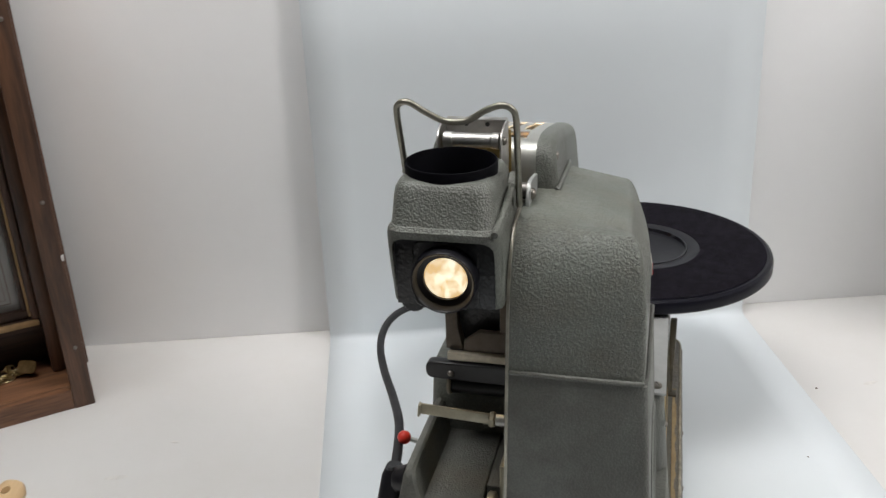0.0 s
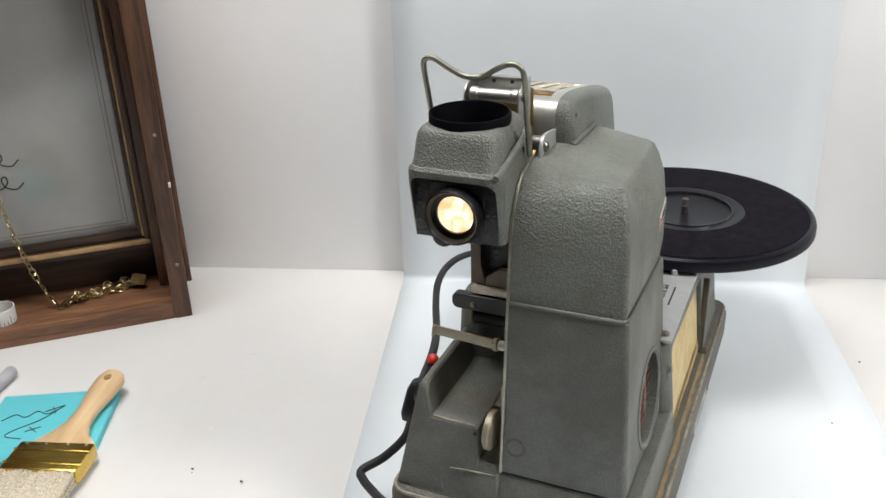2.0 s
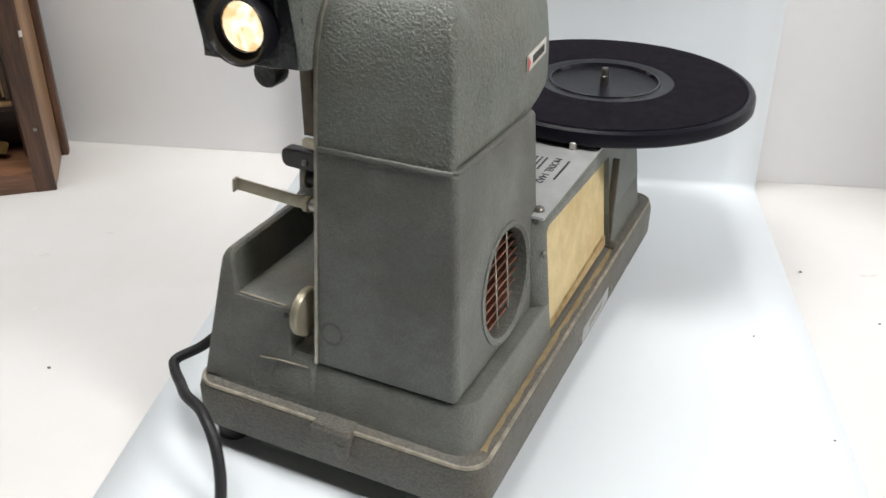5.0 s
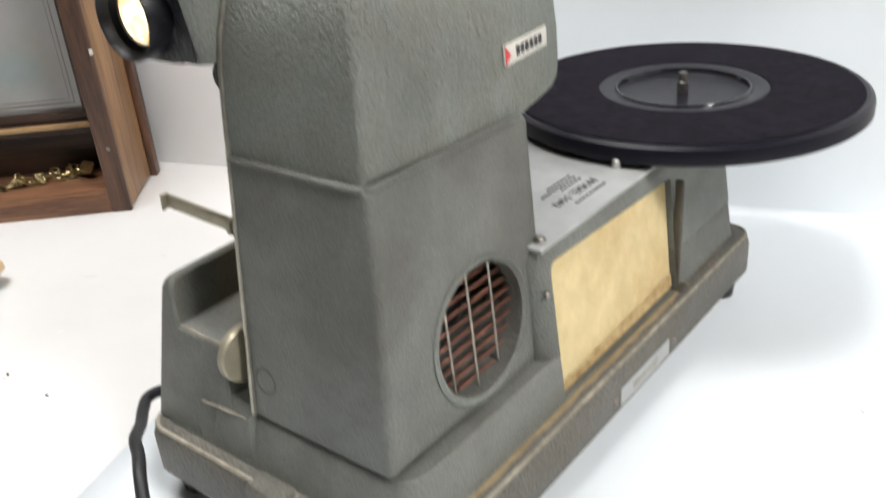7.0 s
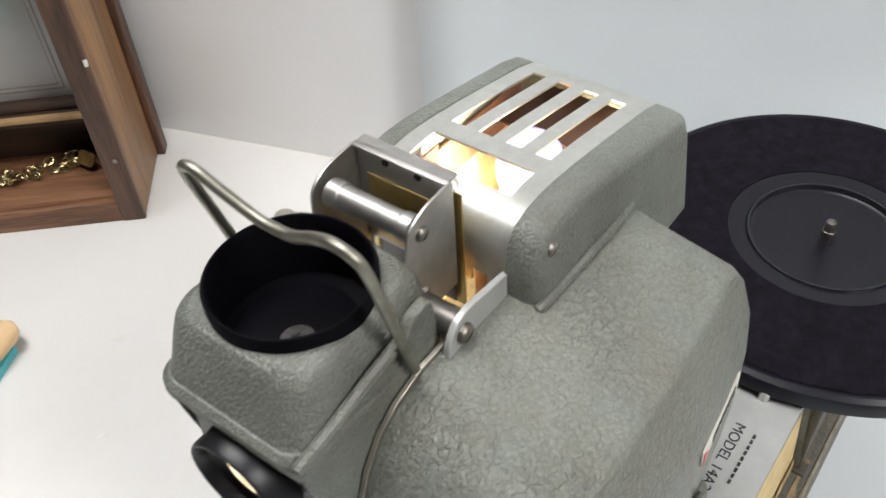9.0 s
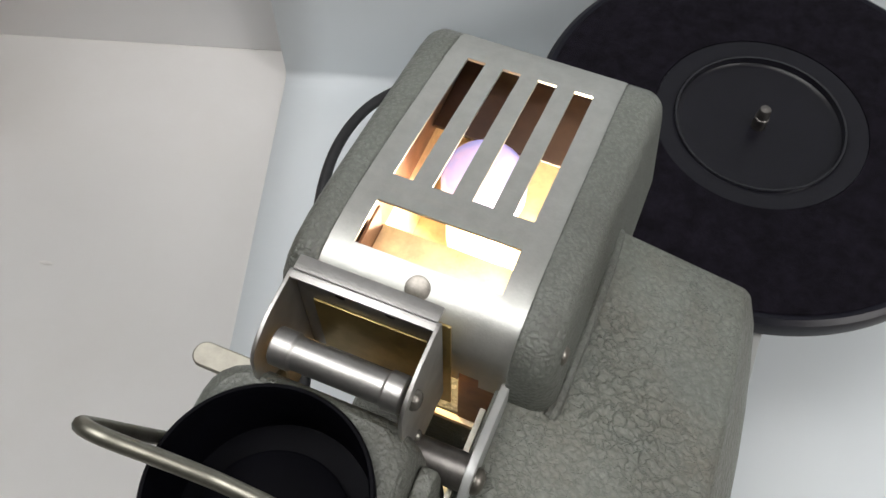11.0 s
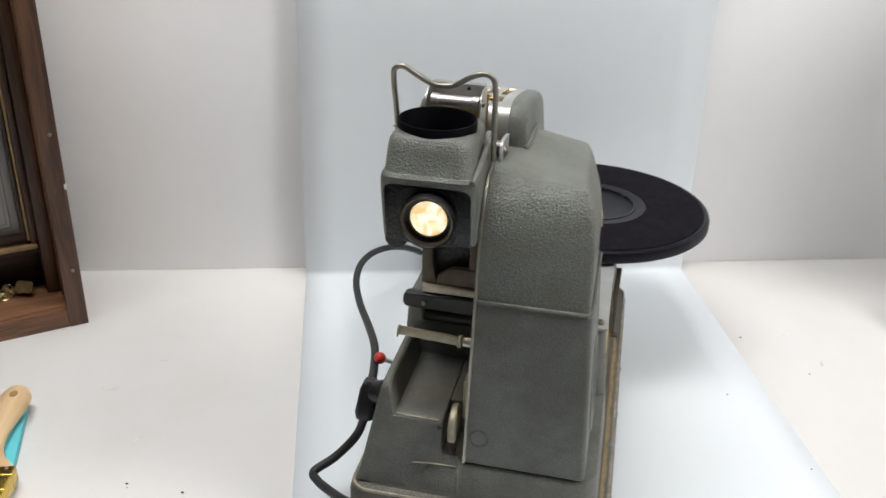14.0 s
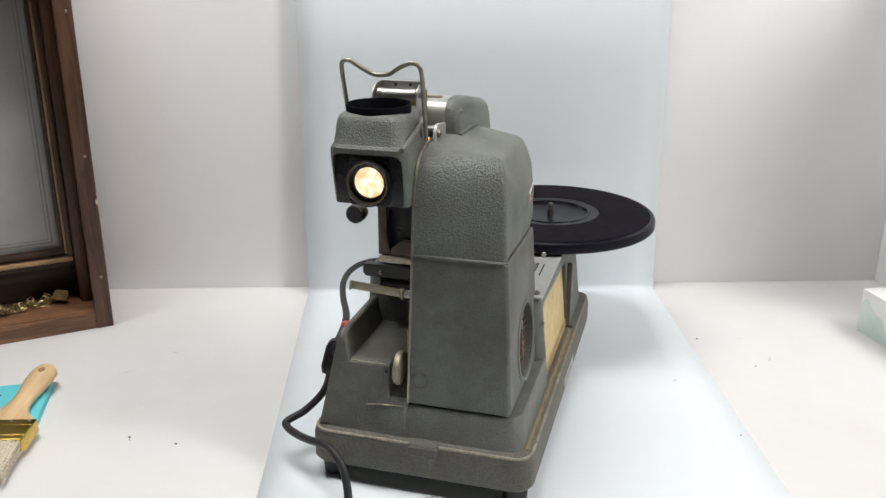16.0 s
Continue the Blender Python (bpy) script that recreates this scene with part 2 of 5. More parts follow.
M_SPECK = mat("dirt_speck", (0.12, 0.09, 0.07), 0.9)
M_SMUDGE = mat("pale_smudge", (0.69, 0.672, 0.645), 0.7)
M_WOOD = wood("dark_walnut", (0.03, 0.0135, 0.008), (0.125, 0.058, 0.03), 2)
M_WOODS = wood("light_oak_side", (0.13, 0.062, 0.025), (0.36, 0.20, 0.09), 2, ring=45)
M_WOODX = wood("walnut_shelf", (0.075, 0.033, 0.018), (0.26, 0.125, 0.062), 0)
# darker walnut tone for the recess panel and inner frame mouldings
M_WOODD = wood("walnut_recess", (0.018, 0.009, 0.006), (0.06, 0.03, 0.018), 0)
M_GOLD = mat("gilt_bead", (0.42, 0.27, 0.13), 0.4, metal=0.3, var=0.15, scale=50)
M_PRINT = mat("pale_printed_backing", (0.29, 0.283, 0.272), 0.22, var=0.06, scale=5, spec=0.9, coat=0.6, color2=(0.22, 0.219, 0.215))
M_LINE = mat("brown_print_line", (0.13, 0.1, 0.08), 0.4)
M_FERRULE = mat("gold_ferrule", (0.7, 0.5, 0.12), 0.24, metal=1.0, var=0.1, scale=60)
M_BEECH = wood("pale_beech", (0.52, 0.34, 0.17), (0.72, 0.53, 0.31), 1, ring=25, rough=0.35)
M_KNOT = mat("brown_knot", (0.32, 0.19, 0.08), 0.6)
M_BRISTLE = mat("pale_bristle", (0.750, 0.663, 0.510), 0.8, var=0.25, scale=500, bump=0.8, bscale=1200)
M_CYAN = mat("cyan_notepaper", (0.11, 0.52, 0.58), 0.65, var=0.03, scale=30)
M_GREY = mat("grey_marker_plastic", (0.42, 0.42, 0.44), 0.4)
M_BOXW = mat("glossy_white_card", (0.72, 0.72, 0.7), 0.35, var=0.03, scale=10)
M_BOXG = mat("watercolour_print", (0.72, 0.73, 0.7), 0.35, color2=(0.4, 0.55, 0.5), scale=9)
M_ROOM = mat("room_plaster", (0.27, 0.265, 0.255), 0.8, var=0.03, scale=2)
M_FLOOR = mat("grey_floor_tile", (0.12, 0.115, 0.11), 0.6, var=0.1, scale=4)
M_LIGHT = glow("lit_diffuser", (0.96, 0.98, 1.0), 6.0)
M_TRIMW = mat("white_lamp_frame", (0.75, 0.75, 0.75), 0.5)


# ---- mesh helpers ----
def finish(bm, name, angle=38):
    bmesh.ops.recalc_face_normals(bm, faces=bm.faces[:])
    for f in bm.faces:
        f.smooth = len(f.verts) < 9
    for e in bm.edges:
        if len(e.link_faces) == 2 and e.calc_face_angle(0) > radians(angle):
            e.smooth = False
    me = bpy.data.meshes.new(name)
    bm.to_mesh(me)
    bm.free()
    return me


def part(name, bm, material, parent=None, label=""):
    ob = new(name, finish(bm, name))
    ob.data.materials.append(material)
    ob.parent = parent
    return tagged(ob, label)


def empty(name, m, label, category, group="", kind=""):
    ob = new(name)
    ob.empty_display_size = 0.02
    ob.matrix_world = m
    return tagged(ob, label, category, group, kind)


def rrect(x0, x1, y0, y1, r, n=5):
    pts = []
    for cx, cy, a in ((x1 - r, y1 - r, 0), (x0 + r, y1 - r, 90), (x0 + r, y0 + r, 180), (x1 - r, y0 + r, 270)):
        for i in range(n + 1):
            t = radians(a + 90 * i / n)
            pts.append((cx + r * math.cos(t), cy + r * math.sin(t)))
    return pts


def loft(bm, rings, caps=True, closed=True):
    vs = [[bm.verts.new(p) for p in ring] for ring in rings]
    n = len(rings[0])
    for a, b in zip(vs, vs[1:]):
        for i in range(n if closed else n - 1):
            j = (i + 1) % n
            bm.faces.new((a[i], a[j], b[j], b[i]))
    if caps:
        bm.faces.new(vs[0])
        bm.faces.new(vs[-1])
    return bm


def slabs(bm, sections, n=5):
    """Rounded rectangles (z, x0, x1, y0, y1, r) joined upwards."""
    return loft(bm, [[(x, y, z) for x, y in rrect(x0, x1, y0, y1, r, n)] for z, x0, x1, y0, y1, r in sections])


def block(x0, x1, y0, y1, z0, z1, r=0.002, bm=None, seg=2):
    """A box with rounded edges."""
    bm = bm or bmesh.new()
    made = bmesh.ops.create_cube(bm, size=1, matrix=Matrix.LocRotScale(((x0 + x1) / 2, (y0 + y1) / 2, (z0 + z1) / 2), None, (x1 - x0, y1 - y0, z1 - z0)))
    if r:
        vs = set(made["verts"])
        edges = [e for e in bm.edges if e.verts[0] in vs]
        bmesh.ops.bevel(bm, geom=edges, offset=r, segments=seg, affect="EDGES", profile=0.5)
    return bm


def inset_loop(pts, d):
    """The closed loop moved inwards by d (counter-clockwise loops)."""
    out, n = [], len(pts)
    area = sum(pts[i][0] * pts[(i + 1) % n][1] - pts[(i + 1) % n][0] * pts[i][1] for i in range(n))
    s = 1 if area > 0 else -1
    for i in range(n):
        p, q, r = Vector(pts[i - 1]), Vector(pts[i]), Vector(pts[(i + 1) % n])
        e1, e2 = (q - p).normalized(), (r - q).normalized()
        n1, n2 = Vector((-e1.y, e1.x)) * s, Vector((-e2.y, e2.x)) * s
        k = (n1 + n2)
        k = k / max(0.35, k.dot(n1)) if k.length > 1e-6 else n1
        out.append(tuple(q + k * d))
    return out


def round_loop(pts, radii, n=4):
    """The loop with its corners rounded."""
    out, m = [], len(pts)
    for i in range(m):
        p, q, s = Vector(pts[i - 1]), Vector(pts[i]), Vector(pts[(i + 1) % m])
        r = radii[i] if isinstance(radii, (list, tuple)) else radii
        r = min(r, 0.45 * (p - q).length, 0.45 * (s - q).length)
        if r <= 0:
            out.append(tuple(q))
            continue
        a, b = q + (p - q).normalized() * r, q + (s - q).normalized() * r
        for j in range(n + 1):
            t = j / n
            out.append(tuple((1 - t) ** 2 * a + 2 * t * (1 - t) * q + t * t * b))
    return out


def prism(bm, loop, x0, x1, r0=0.0, r1=0.0, shape=None, n=3):
    """The loop of (y, z) pushed along x, its two ends rounded. shape(x, y, z, k) may move a point; k is 0 at x0 and 1 at x1."""
    shape = shape or (lambda x, y, z, k: (x, y, z))
    rings = []
    if r0:
        for i in range(n):
            a = radians(90 * i / n)
            ins = inset_loop(loop, r0 * (1 - math.sin(a)))
            rings.append([shape(x0 + r0 * (1 - math.cos(a)), y, z, 0) for y, z in ins])
    rings.append([shape(x0 + r0, y, z, 0) for y, z in loop])
    rings.append([shape(x1 - r1, y, z, 1) for y, z in loop])
    if r1:
        for i in range(1, n + 1):
            a = radians(90 * i / n)
            ins = inset_loop(loop, r1 * (1 - math.cos(a)))
            rings.append([shape(x1 - r1 + r1 * math.sin(a), y, z, 1) for y, z in ins])
    return loft(bm, rings)


def lathe(bm, profile, m, seg=32, caps=True):
    """Rings (radius, height) round the z axis of the pose m."""
    return loft(bm, [[m @ Vector((r * math.cos(2 * math.pi * i / seg), r * math.sin(2 * math.pi * i / seg), h)) for i in range(seg)]
                     for r, h in profile], caps)


ALONG_X, ALONG_Y, TO_FRONT = Matrix.Rotation(radians(90), 4, "Y"), Matrix.Rotation(radians(-90), 4, "X"), Matrix.Rotation(radians(90), 4, "X")


def rod(bm, at, turn, r, length, bevel=0.0006, seg=20):
    return lathe(bm, [(r - bevel, 0), (r, bevel), (r, length - bevel), (r - bevel, length)], Matrix.Translation(at) @ turn, seg)


def smooth_path(pts, steps=8):
    out, p = [], [Vector(q) for q in pts]
    p = [2 * p[0] - p[1]] + p + [2 * p[-1] - p[-2]]
    for i in range(1, len(p) - 2):
        for j in range(steps):
            t = j / steps
            out.append(0.5 * (2 * p[i] + (p[i + 1] - p[i - 1]) * t + (2 * p[i - 1] - 5 * p[i] + 4 * p[i + 1] - p[i + 2]) * t * t
                              + (3 * p[i] - p[i - 1] - 3 * p[i + 1] + p[i + 2]) * t ** 3))
    return out + [p[-2]]


def tube(bm, pts, r, seg=10, steps=8, smooth=True, closed=False):
    path = smooth_path(pts, steps) if smooth else [Vector(q) for q in pts]
    rings, side = [], None
    for i, p in enumerate(path):
        d = (path[min(i + 1, len(path) - 1)] - path[max(i - 1, 0)]).normalized()
        if side is None:
            side = d.orthogonal().normalized()
        side = (side - d * side.dot(d)).normalized()
        up = d.cross(side)
        rings.append([p + r * (math.cos(a) * side + math.sin(a) * up) for a in (2 * math.pi * k / seg for k in range(seg))])
    if closed:
        return loft(bm, rings + [rings[0]], False)
    return loft(bm, rings)


def cut(bm, *cutters):
    """bm less the cutters."""
    a = bpy.data.objects.new("a", bpy.data.meshes.new("a"))
    bmesh.ops.recalc_face_normals(bm, faces=bm.faces[:])
    bm.to_mesh(a.data)
    bm.free()
    scene.collection.objects.link(a)
    extra = []
    for c in cutters:
        b = bpy.data.objects.new("b", bpy.data.meshes.new("b"))
        bmesh.ops.recalc_face_normals(c, faces=c.faces[:])
        c.to_mesh(b.data)
        c.free()
        scene.collection.objects.link(b)
        extra.append(b)
        mod = a.modifiers.new("cut", "BOOLEAN")
        mod.operation, mod.object, mod.solver = "DIFFERENCE", b, "EXACT"
    bpy.context.view_layer.update()
    made = bpy.data.meshes.new_from_object(a.evaluated_get(bpy.context.evaluated_depsgraph_get()))
    out = bmesh.new()
    out.from_mesh(made)
    for o in (a, *extra):
        bpy.data.meshes.remove(o.data)
    bpy.data.meshes.remove(made)
    return out


def words(name, text, size, m, material, parent, label=""):
    """Flat raised lettering in the built-in font."""
    cu = bpy.data.curves.new(name, "FONT")
    cu.body, cu.size, cu.extrude, cu.align_x, cu.align_y = text, size, 0.00015, "CENTER", "CENTER"
    tmp = bpy.data.objects.new(name, cu)
    scene.collection.objects.link(tmp)
    bpy.context.view_layer.update()
    me = bpy.data.meshes.new_from_object(tmp.evaluated_get(bpy.context.evaluated_depsgraph_get()))
    bpy.data.objects.remove(tmp)
    me.transform(m)
    ob = new(name, me)
    me.materials.append(material)
    ob.parent = parent
    return tagged(ob, label)


def bars(spots, h, m, thick=0.0003):
    """Plain bars (x0, x1, y) of height h on the pose m."""
    bm = bmesh.new()
    for x0, x1, y in spots:
        block(x0, x1, y, y + h, 0, thick, 0, bm)
    bm.transform(m)
    return bm


def screw(name, at, turn, r, parent, label="slotted steel screw"):
    """A domed screw with a slot, its head along the z of turn."""
    bm = bmesh.new()
    m = Matrix.Translation(at) @ turn
    lathe(bm, [(r, 0), (r, 0.25 * r), (0.8 * r, 0.55 * r), (0.45 * r, 0.7 * r), (0.1 * r, 0.72 * r)], m, 20)
    c = block(-0.12 * r, 0.12 * r, -1.1 * r, 1.1 * r, 0.45 * r, r, 0)
    c.transform(m @ Matrix.Rotation(0.5, 4, "Z"))
    return part(name, cut(bm, c), M_SCREW, parent, label)


# ---- room and table ----
WALL_YAW = 15.9
WALL = pose(-0.04, 0.571, 0, 0, 0, WALL_YAW)   # x along the back board, y behind it


def setting(name, bm, material, m, label, category):
    bm.transform(m)
    return tagged(part(name, bm, material, None), label, category, "", "structure")


setting("wall_back", block(-1.3, 0.615, 0.0, 0.03, 0.0, 0.66, 0.001), M_WALL, WALL, "tall white painted board standing behind the table top", "wall")
setting("wall_right", block(0.615, 0.645, -0.26, 0.03, 0.0, 0.6, 0.001), M_WALL, WALL, "white painted side board standing on the table", "wall")
setting("floor", block(-3, 3, -3, 3, -0.8, -0.76, 0), M_FLOOR, Matrix(), "grey tiled floor of the work room", "floor")
setting("ceiling", block(-3, 3, -3, 3, 1.9, 1.94, 0), M_ROOM, Matrix(), "white plaster ceiling of the work room", "ceiling")
setting("wall_north", block(-3, 3, 3.0, 3.1, -0.8, 1.9, 0), M_ROOM, Matrix(), "plain off-white plaster room wall", "wall")
setting("wall_south", block(-3, 3, -3.1, -3.0, -0.8, 1.9, 0), M_ROOM, Matrix(), "plain off-white plaster room wall", "wall")
setting("wall_east", block(3.0, 3.1, -3, 3, -0.8, 1.9, 0), M_ROOM, Matrix(), "plain off-white plaster room wall", "wall")
setting("wall_west", block(-3.1, -3.0, -3, 3, -0.8, 1.9, 0), M_ROOM, Matrix(), "plain off-white plaster room wall", "wall")

table = empty("work_table", Matrix.Translation((0, 0, -0.76)), "large white work table with a smudged matt top", "table")
bm = block(-1.35, 1.0, -0.42, 0.75, 0.73, 0.76, 0.002)
bm.transform(Matrix.Rotation(radians(WALL_YAW), 4, "Z"))
part("tabletop", bm, M_TABLE, table)
for x, y in ((-1.25, -0.35), (0.9, -0.35), (-1.25, 0.65), (0.9, 0.65)):
    bm = block(x - 0.03, x + 0.03, y - 0.03, y + 0.03, 0, 0.73, 0.003)
    bm.transform(Matrix.Rotation(radians(WALL_YAW), 4, "Z"))
    part("leg", bm, M_TRIMW, table)

# ceiling lamps
for i, (x, y, w) in enumerate(LAMPS):
    lamp = empty("ceiling_light", Matrix.Translation((x, y, 1.9)), "white ceiling light panel with a lit diffuser", "light", "ceiling lights")
    part("frame", cut(block(-0.64, 0.64, -0.34, 0.34, -0.06, 0.0, 0.004), block(-0.6, 0.6, -0.3, 0.3, -0.1, -0.03, 0)), M_TRIMW, lamp)
    part("diffuser", block(-0.6, 0.6, -0.3, 0.3, -0.04, -0.032, 0.001), M_LIGHT, lamp, "lit white diffuser panel")
    ld = bpy.data.lights.new("ceiling_lamp", "AREA")
    ld.shape, ld.size, ld.size_y, ld.energy, ld.color = "RECTANGLE", 1.15, 0.55, w, LAMP_COLOR
    lo = new("ceiling_lamp", ld)
    lo.matrix_world = Matrix.Translation((x, y, 1.9 - 0.065))

# sheet of pale paper: hangs on the back board, bends over a curve and lies on the table
bm = bmesh.new()
prof = [(-1.05, 0.0012), (-0.8, 0.0012), (-0.4, 0.0012), (-0.2, 0.0014), (-0.075, 0.002)]
prof += [(-0.04, 0.0022)] + [(-0.036 + 0.008 * math.sin(radians(a)), 0.0024 + 0.008 * (1 - math.cos(radians(a)))) for a in (20, 45, 70, 88)]
prof += [(-0.026, 0.05), (-0.021, 0.15), (-0.014, 0.35), (-0.008, 0.65)]
SHEET = []
for u in range(13):
    k = u / 12
    x = -0.286 + 0.534 * k
    row = []
    for y, z in prof:
        wob = 0.0035 * math.sin(3.0 * k * math.pi + 5 * z) * min(1, max(0, z - 0.03) * 4)
        row.append(WALL @ Vector((x - 0.012 * (k - 0.5) * max(0, -y) * 2 - 0.012 * k * z, y - abs(wob), z)))
    SHEET.append(row)
loft(bm, SHEET, False, False)
sheet = tagged(part("paper_sheet", bm, M_PAPER, None), "large pale blue-white paper sheet curving from the board onto the table", "paper")
so = sheet.modifiers.new("thickness", "SOLIDIFY")
so.thickness = 0.0006

# ---- projector ----
PROJ = empty("filmstrip_projector", pose(0, 0, 0, 0, 0, -2.0), "grey hammertone filmstrip projector with a black record turntable", "projector")


def pp(name, bm, material, label="", parent=None):
    return part(name, bm, material, parent or PROJ, label)


# base flange, feet
FX0, FX1, FY0, FY1 = -0.119, 0.1075, -0.002, 0.44
flange = slabs(bmesh.new(), [(0.020, FX0 + 0.004, FX1 - 0.004, FY0 + 0.004, FY1 - 0.004, 0.016), (0.024, FX0 + 0.001, FX1 - 0.001, FY0 + 0.001, FY1 - 0.001, 0.018),
                        (0.048, FX0 + 0.001, FX1 - 0.001, FY0 + 0.001, FY1 - 0.001, 0.018), (0.054, FX0 + 0.0025, FX1 - 0.0025, FY0 + 0.0025, FY1 - 0.0025, 0.018),
                        (0.0575, FX0 + 0.007, FX1 - 0.007, FY0 + 0.007, FY1 - 0.007, 0.016), (0.058, FX0 + 0.012, FX1 - 0.012, FY0 + 0.012, FY1 - 0.012, 0.014)])
base = pp("base_flange", flange, M_BASE, "dusty grey cast flange with worn rounded rim")
rim = [(x, y, 0.0555) for x, y in rrect(FX0 + 0.0042, FX1 - 0.0042, FY0 + 0.0042, FY1 - 0.0042, 0.016, 6)]
# pale bead: the rim's dusty wear and its tan highlight in one colour
part("worn_rim", tube(bmesh.new(), rim, 0.0016, 6, 1, False, True), M_PALEEDGE, base, "worn dusty edge of the flange")
bm = loft(bmesh.new(), [[((0.0962, 0.1005)[s] - (0 if s == 0 else 0.0022 * abs(math.sin(i * 0.9) * math.sin(i * 0.37 + 0.5))), 0.02 + 0.0078 * i, (0.0585, 0.0581)[s]) for i in range(40)] for s in (0, 1)], False, False)
part("rust_dust", bm, M_RUST, base, "brown rusty dust on the flange")
lug = slabs(bmesh.new(), [(0.0455, -0.013, 0.0135, -0.0028, 0.01, 0.002), (0.0475, -0.0142, 0.0148, -0.0052, 0.01, 0.003), (0.0560, -0.0148, 0.0155, -0.0055, 0.011, 0.003), (0.0586, -0.0132, 0.014, -0.0035, 0.012, 0.003)])
lug = part("front_lug", lug, M_BASE, base, "chipped cast lug on the front rim")
part("lug_nub", lathe(bmesh.new(), [(0.0015, 0.0325), (0.0042, 0.0355), (0.0056, 0.0415), (0.006, 0.047)], Matrix.Translation((0.0075, -0.0005, 0)), 16), M_BASE, lug, "rounded chipped nub under the lug")
for x in (FX0 + 0.02, FX1 - 0.02):
    for y in (FY0 + 0.022, FY1 - 0.025):
        bm = lathe(bmesh.new(), [(0.009, 0), (0.0115, 0.002), (0.0125, 0.012), (0.012, 0.0205)], Matrix.Translation((x, y, 0)), 24)
        pp("foot", bm, M_RUBBER, "round black rubber foot")
bm = block(0.1060, 0.1070, 0.205, 0.276, 0.026, 0.0395, 0.0004)
plate = pp("name_plate", bm, M_DECK, "worn silver plate with unreadable lettering")
part("lettering", bars([(0.022 + 0.0036 * i, 0.0245 + 0.0036 * i, 0) for i in range(10)], 0.006, Matrix.Translation((0.1070, 0.2, 0.0298)) @ Matrix.Rotation(radians(90), 4, "Z") @ Matrix.Rotation(radians(90), 4, "X")), M_TARNISH, plate)
for y in (0.198, 0.283):
    screw("rivet", (0.1063, y, 0.034), ALONG_X, 0.0028, PROJ, "small steel rivet")


# lower body under the tower, all round
def side_x(z):
    return 0.0965 - 0.095 * (z - 0.058)


body = slabs(bmesh.new(), [(0.056, -0.111, 0.0965, 0.0075, 0.428, 0.016), (0.060, -0.1085, 0.0945, 0.0095, 0.426, 0.016), (0.076, -0.106, 0.093, 0.0125, 0.424, 0.016), (0.0885, -0.105, 0.0915, 0.0165, 0.4225, 0.016),
                      (0.0895, -0.104, 0.0905, 0.0175, 0.4215, 0.015)])
pp("lower_body", body, M_BASE, "grey hammertone lower casting")
# rear body with the speaker opening
rear = slabs(bmesh.new(), [(0.088, -0.104, 0.0917, 0.142, 0.4225, 0.014), (0.12, -0.1, 0.0885, 0.142, 0.4185, 0.014), (0.152, -0.0965, 0.0855, 0.142, 0.4145, 0.014),
                      (0.1575, -0.094, 0.083, 0.144, 0.411, 0.013), (0.159, -0.09, 0.079, 0.147, 0.407, 0.011)])
hole = prism(bmesh.new(), round_loop([(0.156, 0.0585), (0.312, 0.0585), (0.312, 0.143), (0.308, 0.1435), (0.16, 0.149), (0.156, 0.145)], 0.004), 0.079, 0.13)
rear = cut(rear, hole)
pp("rear_body", rear, M_PAINT, "grey hammertone rear casting below the turntable")
hole2 = prism(bmesh.new(), round_loop([(0.156, 0.0585), (0.312, 0.0585), (0.312, 0.12), (0.156, 0.12)], 0.002), 0.079, 0.13)
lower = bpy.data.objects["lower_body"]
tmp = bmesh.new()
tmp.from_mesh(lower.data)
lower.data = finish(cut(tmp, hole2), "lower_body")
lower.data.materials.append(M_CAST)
tilt_in = lambda x, y, z, k: (x - 0.095 * (z - 0.058), y, z)
board = prism(bmesh.new(), round_loop([(0.1568, 0.0595), (0.3112, 0.0595), (0.3112, 0.1425), (0.1568, 0.1482)], 0.003), 0.084, 0.0905, 0, 0.0005, tilt_in)
board = pp("speaker_board", board, M_CLOTH, "cream fibre speaker board with rusty water stains")
bm = loft(bmesh.new(), [[(0.0915 - 0.095 * (z - 0.058) + 0.0002, y, z) for y, z in
                         [(0.158 + 0.1525 * i / 40, 0.0597 + (0 if s == 0 else 0.005 + 0.003 * abs(math.sin(i * 0.7) * math.sin(i * 0.31 + 1)) + 0.005 * (i / 40) ** 2)) for i in range(41)]] for s in (0, 1)], False, False)
part("water_stain", bm, M_WATER, board, "brown rusty water stain")
bm = block(0.0895, 0.0955, 0.3125, 0.3165, 0.05, 0.142, 0.0012)
pp("speaker_trim", bm, M_DARKTRIM, "dark tarnished upright trim strip beside the speaker")
pp("trim_foot", block(0.088, 0.1, 0.3085, 0.3195, 0.055, 0.0605, 0.0012), M_DARKTRIM)
screw("body_screw", (0.0875, 0.149, 0.132), ALONG_X, 0.0026, PROJ)
screw("body_screw", (0.085, 0.327, 0.138), ALONG_X, 0.0026, PROJ)

# deck plate with lettering
deck = pp("deck_plate", block(-0.088, 0.0865, 0.146, 0.404, 0.1592, 0.1618, 0.0007), M_DECK, "thin grey metal deck plate")
TX = Matrix.Translation((0.0625, 0.2235, 0.162)) @ Matrix.Rotation(radians(-90), 4, "Z")
words("model_lettering", "MODEL 14A2", 0.0086, TX, M_INK, deck, "black printed model lettering")
part("small_print", bars([(-0.022 + 0.0042 * i, -0.0192 + 0.0042 * i, y) for y, k in ((0.0085, 9), (-0.0095, 6), (-0.0135, 10), (-0.0175, 7)) for i in range(k)], 0.0016, TX), M_INK, deck, "unreadable small black print")
for x, y in ((0.079, 0.156), (0.05, 0.156)):
    screw("deck_screw", (x, y, 0.1618), Matrix(), 0.0042, deck, "dark dome-headed deck screw")

